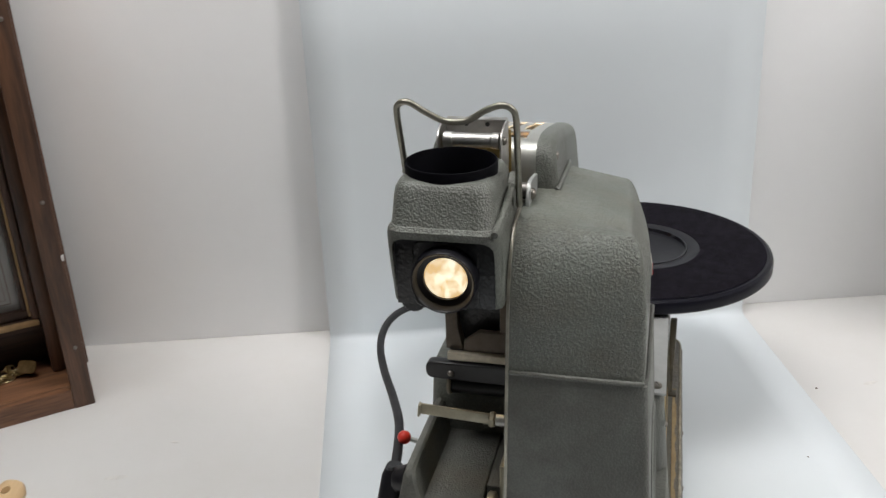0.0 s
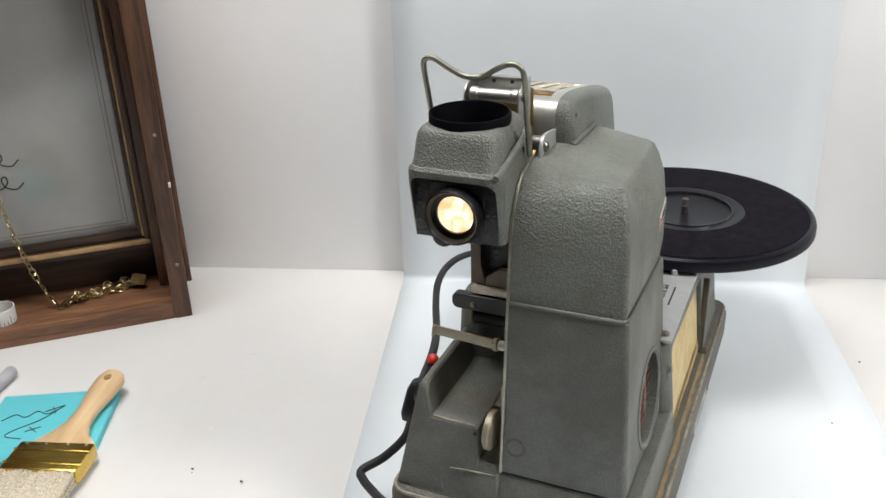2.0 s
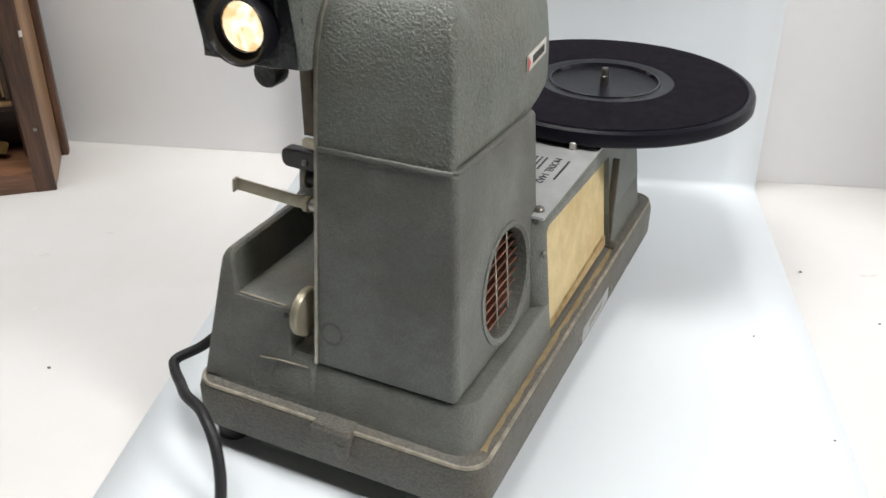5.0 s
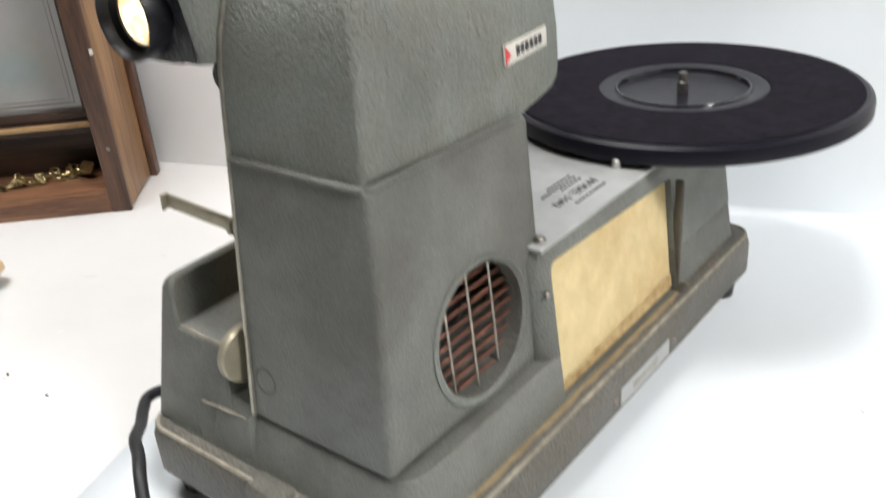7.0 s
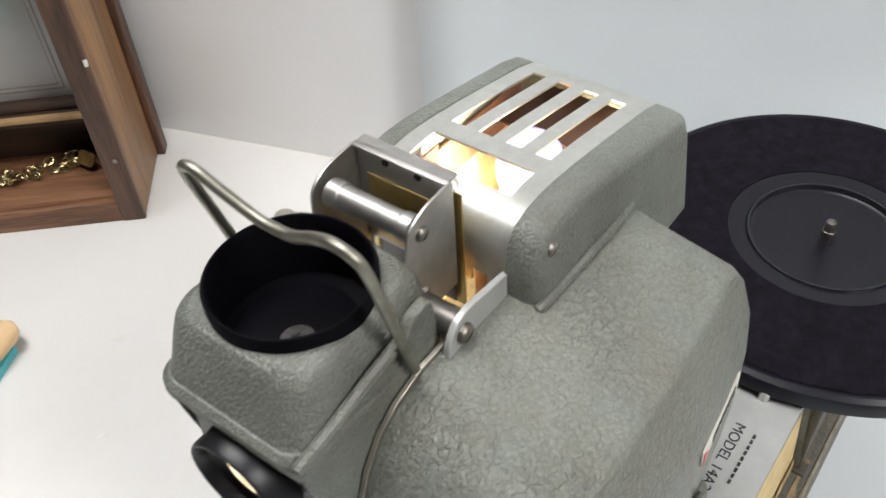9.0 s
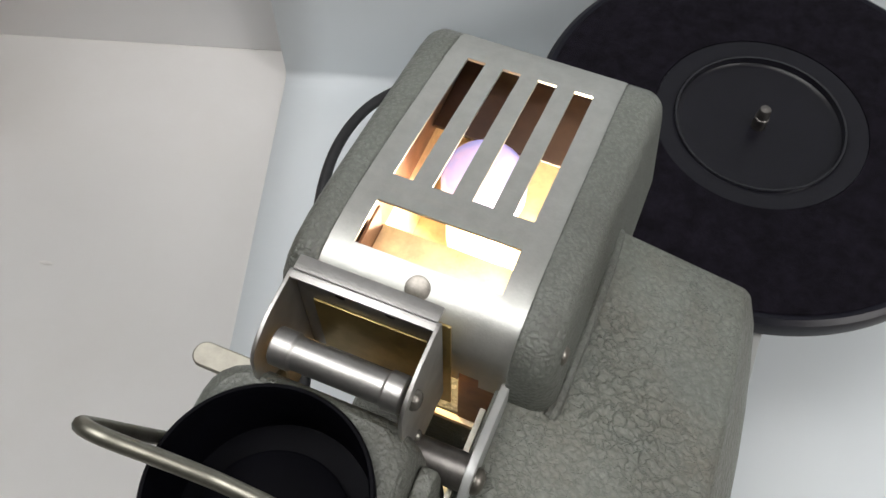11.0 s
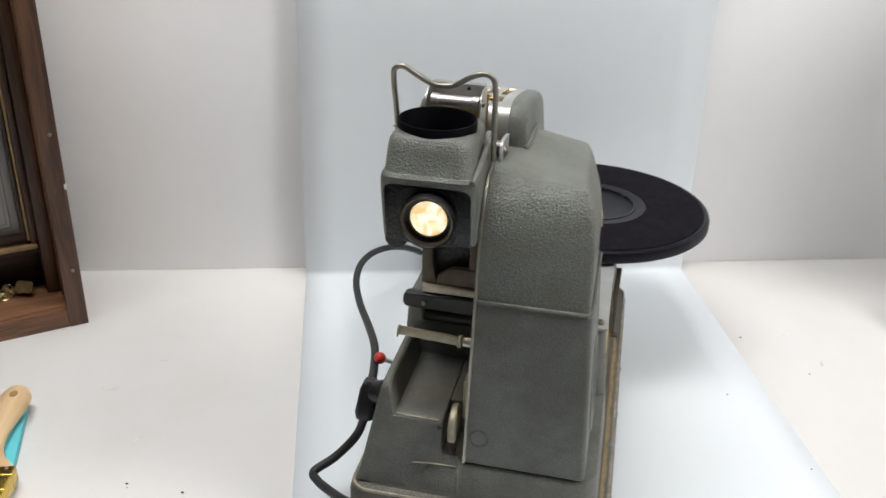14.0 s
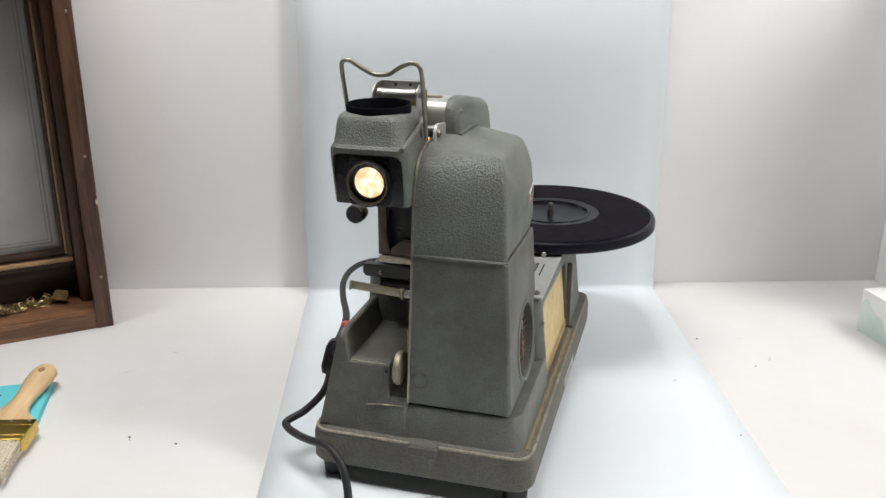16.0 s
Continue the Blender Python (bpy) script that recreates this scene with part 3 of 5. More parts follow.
# turntable
CX, CY, PZ = 0.052, 0.404, 0.1788
PR = 0.1348
m = Matrix.Translation((CX, CY, 0))
platter = pp("turntable_platter", lathe(bmesh.new(), [(0.03, PZ - 0.012), (0.12, PZ - 0.012), (PR - 0.004, PZ - 0.0132), (PR - 0.0015, PZ - 0.0132), (PR, PZ - 0.0115), (PR, PZ - 0.0045), (PR - 0.001, PZ - 0.0018),
                                           (PR - 0.004, PZ), (PR - 0.0065, PZ - 0.0006), (0.0628, PZ - 0.0006), (0.056, PZ - 0.0062), (0.01, PZ - 0.0066)], m, 128), M_RIM, "black enamelled round turntable platter")
part("felt_mat", lathe(bmesh.new(), [(0.0630, PZ - 0.0004), (0.0630, PZ + 0.0006), (PR - 0.0077, PZ + 0.0006), (PR - 0.0067, PZ - 0.0002)], m, 96, False), M_FELT, platter, "dusty black felt ring")
part("hub_ridge", lathe(bmesh.new(), [(0.0512, PZ - 0.0012), (0.0502, PZ + 0.0006), (0.0490, PZ + 0.0004), (0.0480, PZ - 0.003)], m, 96, False), M_HUBRING, platter, "polished black hub ridge")
part("hub_dish", lathe(bmesh.new(), [(0.0628, PZ - 0.0006), (0.0625, PZ + 0.0002), (0.0525, PZ - 0.0003), (0.0505, PZ - 0.001), (0.0478, PZ - 0.0038), (0.045, PZ - 0.0048), (0.0, PZ - 0.0048)], m, 96, False), M_HUB, platter, "glossy slate-black dished hub")
part("spindle", lathe(bmesh.new(), [(0.0042, PZ - 0.006), (0.0042, PZ + 0.0035), (0.0036, PZ + 0.004), (0.0036, PZ + 0.009), (0.0030, PZ + 0.0108), (0.001, PZ + 0.0114)], m, 20), M_DULL, platter, "short worn steel spindle")
pp("platter_bearing", lathe(bmesh.new(), [(0.032, 0.1618), (0.03, 0.164), (0.018, 0.1655), (0.018, PZ - 0.0125)], m, 32), M_BLACK, "black bearing boss below the platter")
pp("motor_board", block(-0.06, 0.07, 0.30, 0.40, 0.1619, 0.1655, 0.002), M_BLACK, "black motor board below the platter")
tip = pp("rest_post", rod(bmesh.new(), (0.066, 0.272, 0.1618), Matrix(), 0.0032, 0.0065), M_STEEL, "small shiny steel post on the deck")
part("post_arm", block(0.052, 0.067, 0.270, 0.276, 0.1680, 0.1690, 0.0003), M_STEEL, tip)


# tower housing
from mathutils.geometry import tessellate_polygon


def tower_x(z):
    return 0.0815 - 0.064 * (z - 0.095) if z < 0.237 else 0.0705 - 0.15 * (z - 0.237)


XL = -0.0175
shape = lambda x, y, z, k: (x + (tower_x(z) if k else 0), y, z)
lowloop = round_loop([(0.0155, 0.0915), (0.0300, 0.2365), (0.0325, 0.2385), (0.157, 0.2345), (0.159, 0.2325), (0.159, 0.0855), (0.10, 0.0875)], [0.002, 0, 0, 0, 0.004, 0.034, 0], 6)
low = prism(bmesh.new(), lowloop, XL, 0.0, 0.0, 0.0045, shape, 4)
GY, GZ, GR = 0.099, 0.1335, 0.0415
# the flat side face gets a round opening with a short inner wall
cap = [f for f in low.faces if len(f.verts) > 8 and f.calc_center_median().x > 0.05]
outer = list(cap[0].verts)
bmesh.ops.delete(low, geom=cap, context="FACES_ONLY")
hole_in, hole_out = [], []
for i in range(48):
    y, z = GY + (GR - 0.004) * math.cos(2 * math.pi * i / 48), GZ + (GR - 0.004) * math.sin(2 * math.pi * i / 48)
    hole_out.append(low.verts.new((tower_x(z), y, z)))
    hole_in.append(low.verts.new((0.036, y, z)))
pool = outer + hole_out
for tri in tessellate_polygon([[Vector((v.co.y, v.co.z, 0)) for v in outer], [Vector((v.co.y, v.co.z, 0)) for v in hole_out]]):
    low.faces.new([pool[k] for k in tri])
for i in range(48):
    j = (i + 1) % 48
    low.faces.new((hole_out[i], hole_out[j], hole_in[j], hole_in[i]))
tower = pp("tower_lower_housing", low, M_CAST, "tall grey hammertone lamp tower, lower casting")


def up_x(y, z):
    """The side of the upper casting: upright low down, leaning in above, turning in towards the rear."""
    return 0.0704 - 0.03 * (z - 0.237) - 3.2 * max(0.0, z - 0.27) ** 2 - 0.0065 * (max(0.0, y - 0.12) / 0.08) ** 2


def top_slope(x, y, z, k):
    q = x + (up_x(y, z) if k else 0)
    drop = max(0.0, q + 0.005) * 0.20 * min(1, max(0, (z - 0.285) / 0.04))
    # the shoulder away from the film side is fuller at the front
    lift = 0.021 * min(1, max(0.0, (q + 0.005) / 0.065)) ** 0.5 * math.exp(-((y - 0.048) / 0.022) ** 2) * min(1, max(0, (z - 0.27) / 0.035))
    return (q, y, z - drop + lift)


uploop = [(0.0315, 0.2385), (0.0325, 0.25), (0.0335, 0.262), (0.036, 0.282), (0.0395, 0.297), (0.0455, 0.311), (0.054, 0.322), (0.064, 0.3285), (0.078, 0.3325), (0.1, 0.334), (0.125, 0.334), (0.15, 0.334), (0.17, 0.3335), (0.19, 0.3325),
          (0.204, 0.327), (0.209, 0.317), (0.209, 0.295), (0.209, 0.27), (0.209, 0.25), (0.206, 0.241), (0.198, 0.2365), (0.18, 0.2345), (0.157, 0.2325), (0.12, 0.234), (0.08, 0.236)]
up = bmesh.new()
rings = [[top_slope(XL, y, z, 0) for y, z in uploop]]
for f in (0.25, 0.5, 0.75):
    rings.append([top_slope(XL + f * (up_x(y, z) - XL - 0.010), y, z, 0) for y, z in uploop])
rings.append([top_slope(-0.0036, y, z, 1) for y, z in uploop])
for i in range(1, 6):
    a = radians(18 * i)
    rings.append([top_slope(-0.0036 + 0.0036 * math.sin(a), y, z, 1) for y, z in inset_loop(uploop, 0.0036 * (1 - math.cos(a)))])
flat = inset_loop(uploop, 0.0036)
for f in (0.93, 0.8, 0.6, 0.4, 0.2, 0.06):
    rings.append([top_slope(0.0, 0.12 + f * (y - 0.12), 0.285 + f * (z - 0.285), 1) for y, z in flat])
loft(up, rings)
pp("tower_upper_housing", up, M_WRINKLE, "tall grey hammertone lamp tower, rounded upper casting")
# raised bead where the castings meet
bm = bmesh.new()
bead = [(XL, 0.0305), (0.06, 0.0305), (0.0685, 0.033), (0.0715, 0.042), (0.0715, 0.09), (0.0717, 0.15)]
tube(bm, [(x, y, 0.2378 - 0.0025 * max(0, y - 0.04) / 0.11) for x, y in bead], 0.0017, 8, 6)
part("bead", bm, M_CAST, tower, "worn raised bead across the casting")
part("bead_shadow_gap", slabs(bmesh.new(), [(0.0885, XL + 0.001, 0.076, 0.0195, 0.15, 0.01), (0.0925, XL + 0.001, 0.076, 0.0195, 0.15, 0.01)]), M_BLACK, tower, "dark joint below the tower")
# edge plate on the film side
bm = bmesh.new()
ploop = [(0.0135, 0.0925), (0.0300, 0.2385), (0.0325, 0.262), (0.035, 0.282), (0.0385, 0.2975), (0.0445, 0.312), (0.053, 0.3235), (0.063, 0.3302), (0.078, 0.3345), (0.12, 0.335), (0.12, 0.0925)]
prism(bm, ploop, XL - 0.0022, XL - 0.0002, 0, 0.0004)
pp("side_plate", bm, M_TARNISH, "thin tarnished metal side plate")
# round grille
grille = pp("fan_grille", lathe(bmesh.new(), [(GR + 0.001, 0.0), (GR + 0.0008, 0.0015), (GR - 0.0015, 0.0022), (GR - 0.004, 0.0005), (GR - 0.0045, -0.013)],
                               Matrix.Translation((tower_x(GZ) - 0.0006, GY, GZ)) @ Matrix.Rotation(radians(-3.6), 4, "Y") @ ALONG_X, 64, False), M_PAINT, "round grille ring on the tower")
# black disc closes the opening; the tower's unlit inside is put into its colour
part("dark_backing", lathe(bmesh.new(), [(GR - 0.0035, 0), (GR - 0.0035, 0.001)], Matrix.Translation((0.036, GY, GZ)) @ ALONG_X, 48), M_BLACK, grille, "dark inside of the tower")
for i in range(10):
    z = GZ - 0.0335 + 0.0074 * i
    half = math.sqrt(max(0.00002, (GR - 0.004) ** 2 - (z - GZ) ** 2))
    bm = block(-0.005, 0.005, -half, half, -0.0005, 0.0005, 0.0002)
    bm.transform(Matrix.Translation((tower_x(z) - 0.0115, GY, z)) @ Matrix.Rotation(radians(-38), 4, "Y"))
    part("slat", bm, M_COPPER, grille, "copper-brown louvre slat")
for dy in (-0.0205, -0.0005, 0.0195):
    half = math.sqrt((GR - 0.004) ** 2 - dy * dy)
    bm = tube(bmesh.new(), [(tower_x(GZ) - 0.0075 + 0.064 * half, GY + dy, GZ - half), (tower_x(GZ) - 0.0075 - 0.064 * half, GY + dy, GZ + half)], 0.0007, 6, 2, False)
    part("grille_wire", bm, M_TARNISH, grille, "thin upright grille wire")
# maker's plate, drawn as plain shapes
NP = Matrix.Translation((up_x(0.143, 0.2635) + 0.0002, 0.143, 0.2635)) @ Matrix.Rotation(radians(5.5), 4, "Z") @ Matrix.Rotation(radians(-2.2), 4, "Y") @ Matrix.Rotation(radians(90), 4, "Z") @ Matrix.Rotation(radians(90), 4, "X")
bm = block(0, 0.047, 0, 0.0105, 0, 0.001, 0.0003)
bm.transform(NP)
plate = pp("maker_plate", bm, M_IVORY, "small ivory plate with a red arrow and dark marks")
bm = loft(bmesh.new(), [[(0.0004, 0.0004, z), (0.006, 0.005, z), (0.0004, 0.0101, z)] for z in (0.001, 0.0014)])
bm.transform(NP)
part("red_arrow", bm, M_PLATERED, plate)
part("dark_marks", bars([(0.012 + 0.005 * i, 0.0155 + 0.005 * i, 0.0028) for i in range(6)], 0.005, NP @ Matrix.Translation((0, 0, 0.001))), M_INK, plate)
# ---- lamp house ----
ctop = [(0.128, 0.3555), (0.133, 0.3625), (0.140, 0.3648), (0.150, 0.3655), (0.162, 0.3648), (0.175, 0.3630), (0.2, 0.3585), (0.225, 0.3535), (0.24, 0.3505), (0.25, 0.347), (0.257, 0.341), (0.260, 0.332)]
cloop = [(0.1255, 0.285), (0.1255, 0.345)] + [(y - 0.001, z + 0.001) for y, z in ctop] + [(0.261, 0.285)]
lamp_side = lambda x, y, z, k: (x + (0.0 if z > 0.36 else (0.36 - z) * 0.10) * k, y, z)
bm = prism(bmesh.new(), cloop, -0.0145, -0.0012, 0.001, 0.0075, lamp_side, 6)
house = pp("lamp_house_cheek", bm, M_PAINT, "grey hammertone cheek of the lamp house")
# raised seam where the cheek meets the tower top
part("seam", tube(bmesh.new(), [(0.0008, 0.126, 0.3325), (0.0016, 0.131, 0.3335), (0.0022, 0.16, 0.3337), (0.0022, 0.183, 0.3328), (0.0012, 0.2, 0.331)], 0.0022, 8, 6), M_PAINT, house)
screw("cheek_screw", (-0.0018, 0.1375, 0.3545), ALONG_X, 0.0034, house)
screw("cheek_screw", (-0.0022, 0.2455, 0.339), ALONG_X, 0.0034, house)
left_side = lambda x, y, z, k: (x - (0.0 if z > 0.36 else (0.36 - z) * 0.12) * (1 - k), y, z)
bm = prism(bmesh.new(), cloop, -0.0905, -0.0795, 0.006, 0.001, left_side, 4)
pp("lamp_house_cheek", bm, M_PAINT, "grey hammertone cheek of the lamp house")
# bright cover with its slots
XS = [-0.0795, -0.0715, -0.0645, -0.0578, -0.0508, -0.0441, -0.0371, -0.0304, -0.0234, -0.0145]
SY = [(0.1275, 0.3305), (0.1275, 0.3365), (0.1275, 0.348), (0.1279, 0.3525), (0.129, 0.3563), (0.131, 0.3597), (0.1338, 0.3622), (0.1372, 0.364), (0.144, 0.3652), (0.1525, 0.3655), (0.161, 0.3649), (0.1725, 0.3633),
      (0.19, 0.3604), (0.205, 0.3575), (0.22, 0.3545), (0.2375, 0.351), (0.25, 0.347), (0.2545, 0.344), (0.258, 0.3395), (0.260, 0.332)]
nrm = []
for i in range(len(SY)):
    (y0, z0), (y1, z1) = SY[max(i - 1, 0)], SY[min(i + 1, len(SY) - 1)]
    d = Vector((y1 - y0, z1 - z0)).normalized()
    nrm.append((d.y, -d.x))
bm = bmesh.new()
outer_v = [[bm.verts.new((x, y, z)) for x in XS] for y, z in SY]
inner_v = [[bm.verts.new((x, y + 0.0011 * n[0], z + 0.0011 * n[1])) for x in XS] for (y, z), n in zip(SY, nrm)]


def solid_cell(i, j):
    if not (0 <= i < len(SY) - 1 and 0 <= j < len(XS) - 1):
        return False
    window = 8 <= i <= 9 and 1 <= j <= 7
    slot = 11 <= i <= 14 and j in (1, 3, 5, 7)
    return not (window or slot or (i == 0 and j == 7))


for i in range(len(SY) - 1):
    for j in range(len(XS) - 1):
        if solid_cell(i, j):
            for g in (outer_v, inner_v):
                bm.faces.new((g[i][j], g[i][j + 1], g[i + 1][j + 1], g[i + 1][j]))
            for di, dj, p, q in ((-1, 0, (i, j), (i, j + 1)), (1, 0, (i + 1, j), (i + 1, j + 1)), (0, -1, (i, j), (i + 1, j)), (0, 1, (i, j + 1), (i + 1, j + 1))):
                if not solid_cell(i + di, j + dj):
                    bm.faces.new((outer_v[p[0]][p[1]], outer_v[q[0]][q[1]], inner_v[q[0]][q[1]], inner_v[p[0]][p[1]]))
bmesh.ops.delete(bm, geom=[v for v in bm.verts if not v.link_faces], context="VERTS")
cover = pp("vent_cover", bm, M_ALU, "bright brushed metal cover with four vent slots")
part("cover_rivet", lathe(bmesh.new(), [(0.0040, 0.0), (0.0040, 0.0003), (0.0032, 0.0006), (0.0005, 0.0007)], Matrix.Translation((-0.0475, 0.1372, 0.3638)) @ Matrix.Rotation(radians(24), 4, "X"), 24), M_SCREW, cover, "flat dull steel rivet head")
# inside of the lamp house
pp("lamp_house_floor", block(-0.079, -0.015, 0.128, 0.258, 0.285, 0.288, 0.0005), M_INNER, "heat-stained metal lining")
pp("lamp_house_back", block(-0.079, -0.015, 0.2575, 0.2605, 0.285, 0.334, 0.0005), M_PAINT, "grey rear wall of the lamp house")
# left lining in two tones: brown above, paler from 0.327 down
pp("lining", block(-0.0788, -0.0772, 0.13, 0.236, 0.327, 0.347, 0.0003), M_LINING, "brown heat-stained lining")
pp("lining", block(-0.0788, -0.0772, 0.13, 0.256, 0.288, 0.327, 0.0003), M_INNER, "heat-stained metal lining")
# added plate that keeps the lit inside dark behind the cover's cut-out
pp("added_baffle", block(-0.0312, -0.0155, 0.1300, 0.1312, 0.288, 0.337, 0.0003), M_LINING, "brown plate added behind the cover's cut-out")
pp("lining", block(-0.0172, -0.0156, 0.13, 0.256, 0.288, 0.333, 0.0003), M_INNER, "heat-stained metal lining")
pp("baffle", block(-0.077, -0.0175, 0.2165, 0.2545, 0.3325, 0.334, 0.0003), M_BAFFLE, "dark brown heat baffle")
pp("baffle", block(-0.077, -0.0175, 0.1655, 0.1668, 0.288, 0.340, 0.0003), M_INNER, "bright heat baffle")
holder = pp("lamp_bracket", block(-0.0735, -0.0725, 0.13, 0.164, 0.3, 0.356, 0.0003), M_LINING, "folded brown lamp bracket")
screw("bracket_nut", (-0.044, 0.147, 0.3465), Matrix(), 0.003, holder, "brass nut")
part("bracket_plate", block(-0.0722, -0.018, 0.132, 0.164, 0.343, 0.3445, 0.0003), M_INNER, holder)
bulb = pp("projection_bulb", lathe(bmesh.new(), [(0.012, 0.289), (0.014, 0.291), (0.014, 0.316)], Matrix.Translation((-0.0505, 0.202, 0)), 32), M_BULB, "lit clear projection bulb")
part("bulb_crown", lathe(bmesh.new(), [(0.014, 0.316), (0.0158, 0.323), (0.0158, 0.331), (0.0140, 0.3375), (0.010, 0.3425), (0.005, 0.3450), (0.001, 0.3455)], Matrix.Translation((-0.0505, 0.202, 0)), 32), M_BULBCROWN, bulb, "violet-tinted bulb crown")
ld = bpy.data.lights.new("bulb_light", "POINT")
ld.energy, ld.color, ld.shadow_soft_size = BULB_W, (1.0, 0.79, 0.55), 0.008
lo = new("bulb_light", ld)
lo.matrix_world = pose(0, 0, 0, 0, 0, -2.0) @ Matrix.Translation((-0.029, 0.181, 0.318))
lo.parent = None
# extra lamp added to carry the bulb's warm light to the film gate
ld = bpy.data.lights.new("gate_fill_light", "POINT")
ld.energy, ld.color, ld.shadow_soft_size = BULB_W * 0.12, (1.0, 0.75, 0.42), 0.004
lo = new("gate_fill_light", ld)
lo.matrix_world = pose(0, 0, 0, 0, 0, -2.0) @ Matrix.Translation((-0.045, 0.138, 0.334))

# ---- film gate in front of the lamp house ----
gate = pp("film_gate", block(-0.0768, -0.0335, 0.1195, 0.1207, 0.338, 0.3848, 0.0004), M_STEEL, "bright folded steel film gate with two tubes")
part("top_lip", block(-0.0768, -0.0335, 0.1175, 0.1252, 0.3836, 0.3848, 0.0004), M_STEEL, gate)
cheek = round_loop([(0.121, 0.333), (0.121, 0.3848), (0.104, 0.384), (0.094, 0.379), (0.0925, 0.36), (0.098, 0.333)], [0.001, 0.002, 0.008, 0.006, 0.01, 0.004], 4)
for x in (-0.0775, -0.0338):
    part("gate_cheek", prism(bmesh.new(), cheek, x, x + 0.0012, 0.0002, 0.0002), M_STEEL, gate, "rounded polished steel cheek")
t1 = bmesh.new()
lathe(t1, [(0.005, 0), (0.0056, 0.0005), (0.0056, 0.006), (0.0049, 0.0068), (0.0049, 0.033), (0.0056, 0.0338), (0.0056, 0.0385), (0.005, 0.039)], Matrix.Translation((-0.074, 0.1015, 0.3745)) @ ALONG_X, 28)
part("upper_tube", t1, M_STEEL, gate, "polished steel roller tube")
part("lower_tube", rod(bmesh.new(), (-0.076, 0.0975, 0.3415), ALONG_X, 0.0058, 0.062, 0.0006, 24), M_DULL, gate, "dark dull steel pivot tube")
screw("gate_screw", (-0.0326, 0.1015, 0.3745), ALONG_X, 0.003, gate)
screw("gate_screw", (-0.0326, 0.101, 0.346), ALONG_X, 0.002, gate)
for x in (-0.062, -0.047):
    part("gate_hole", rod(bmesh.new(), (x, 0.1192, 0.381), TO_FRONT, 0.0016, 0.0006, 0.0001, 14), M_BLACK, gate, "small dark hole")
part("gate_lining", block(-0.0715, -0.0365, 0.1186, 0.1193, 0.341, 0.3725, 0.0002), M_BRASS, gate, "worn brass gate lining")
part("brass_plate", block(-0.071, -0.0312, 0.1235, 0.1243, 0.318, 0.3765, 0.0002), M_BRASS, gate, "brass aperture plate")
part("glass_plate", block(-0.0715, -0.0345, 0.1217, 0.1225, 0.32, 0.378, 0.0002), M_BLACK, gate, "dark pressure plate")
hinge = round_loop([(0.088, 0.318), (0.088, 0.339), (0.094, 0.3475), (0.102, 0.3485), (0.127, 0.3445), (0.127, 0.318)], [0.002, 0.006, 0.006, 0.006, 0.002, 0.001], 4)
leaf = pp("hinge_leaf", prism(bmesh.new(), hinge, -0.0155, -0.0128, 0.0003, 0.0006), M_DECK, "grey painted hinge leaf on the tower edge")
screw("hinge_screw", (-0.0127, 0.097, 0.3395), ALONG_X, 0.0042, leaf, "dark hinge screw")
blade = pp("gate_lever", slabs(bmesh.new(), [(0.3508, -0.1035, -0.076, 0.0945, 0.1015, 0.0033), (0.3512, -0.1040, -0.076, 0.0940, 0.1020, 0.0038), (0.3522, -0.1040, -0.076, 0.0940, 0.1020, 0.0038), (0.3526, -0.1035, -0.076, 0.0945, 0.1015, 0.0033)]), M_TARNISH, "thin flat tarnished gate lever")
part("lever_boss", rod(bmesh.new(), (-0.083, 0.098, 0.352), ALONG_X, 0.0045, 0.008), M_SCREW, blade)

# ---- lens head ----
HX0, HX1, HY1 = -0.0948, -0.0205, 0.1
lower_head = slabs(bmesh.new(), [(0.2835, HX0 + 0.003, HX1 - 0.001, 0.0305, HY1 - 0.004, 0.005), (0.2855, HX0 + 0.0015, HX1, 0.0288, HY1 - 0.002, 0.006), (0.305, HX0 + 0.0005, HX1, 0.025, HY1, 0.008),
                            (0.325, HX0, HX1, 0.0208, HY1, 0.010), (0.3345, HX0, HX1, 0.0192, HY1, 0.011), (0.338, HX0 + 0.0007, HX1 - 0.0007, 0.0192, HY1, 0.011), (0.3405, HX0 + 0.003, HX1 - 0.003, 0.0212, HY1, 0.010)])
face_cut = prism(bmesh.new(), round_loop([(-0.0906, 0.25), (-0.0906, 0.333), (-0.0246, 0.333), (-0.0246, 0.25)], 0.009), -0.02, 0.0285)
face_cut.transform(Matrix(((0, 1, 0, 0), (1, 0, 0, 0), (0, 0, 1, 0), (0, 0, 0, 1))))
head = pp("lens_head", cut(lower_head, face_cut), M_PAINT, "grey hammertone lens head casting")
part("face_panel", block(-0.0900, -0.0252, 0.0271, 0.0284, 0.2845, 0.3325, 0.0006), M_DARKPAINT, head, "recessed dark face panel")
part("lens_boss", slabs(bmesh.new(), [(-0.0295, -0.079, -0.0345, 0.283, 0.3305, 0.004), (-0.0270, -0.0785, -0.035, 0.2835, 0.33, 0.006), (-0.0260, -0.0775, -0.036, 0.2845, 0.329, 0.006)]), M_DARKPAINT, head, "square dark lens boss")
bpy.data.objects["lens_boss"].data.transform(Matrix(((1, 0, 0, 0), (0, 0, -1, 0), (0, 1, 0, 0), (0, 0, 0, 1))))
upper_head = slabs(bmesh.new(), [(0.3385, -0.0928, -0.0228, 0.0210, 0.1, 0.011), (0.3425, -0.0922, -0.0244, 0.0232, 0.1, 0.011), (0.3555, -0.0918, -0.0264, 0.0275, 0.099, 0.012), (0.3612, -0.0912, -0.0278, 0.0298, 0.098, 0.012),
                            (0.3646, -0.0892, -0.0300, 0.0322, 0.096, 0.011), (0.3660, -0.086, -0.033, 0.0352, 0.094, 0.008)])
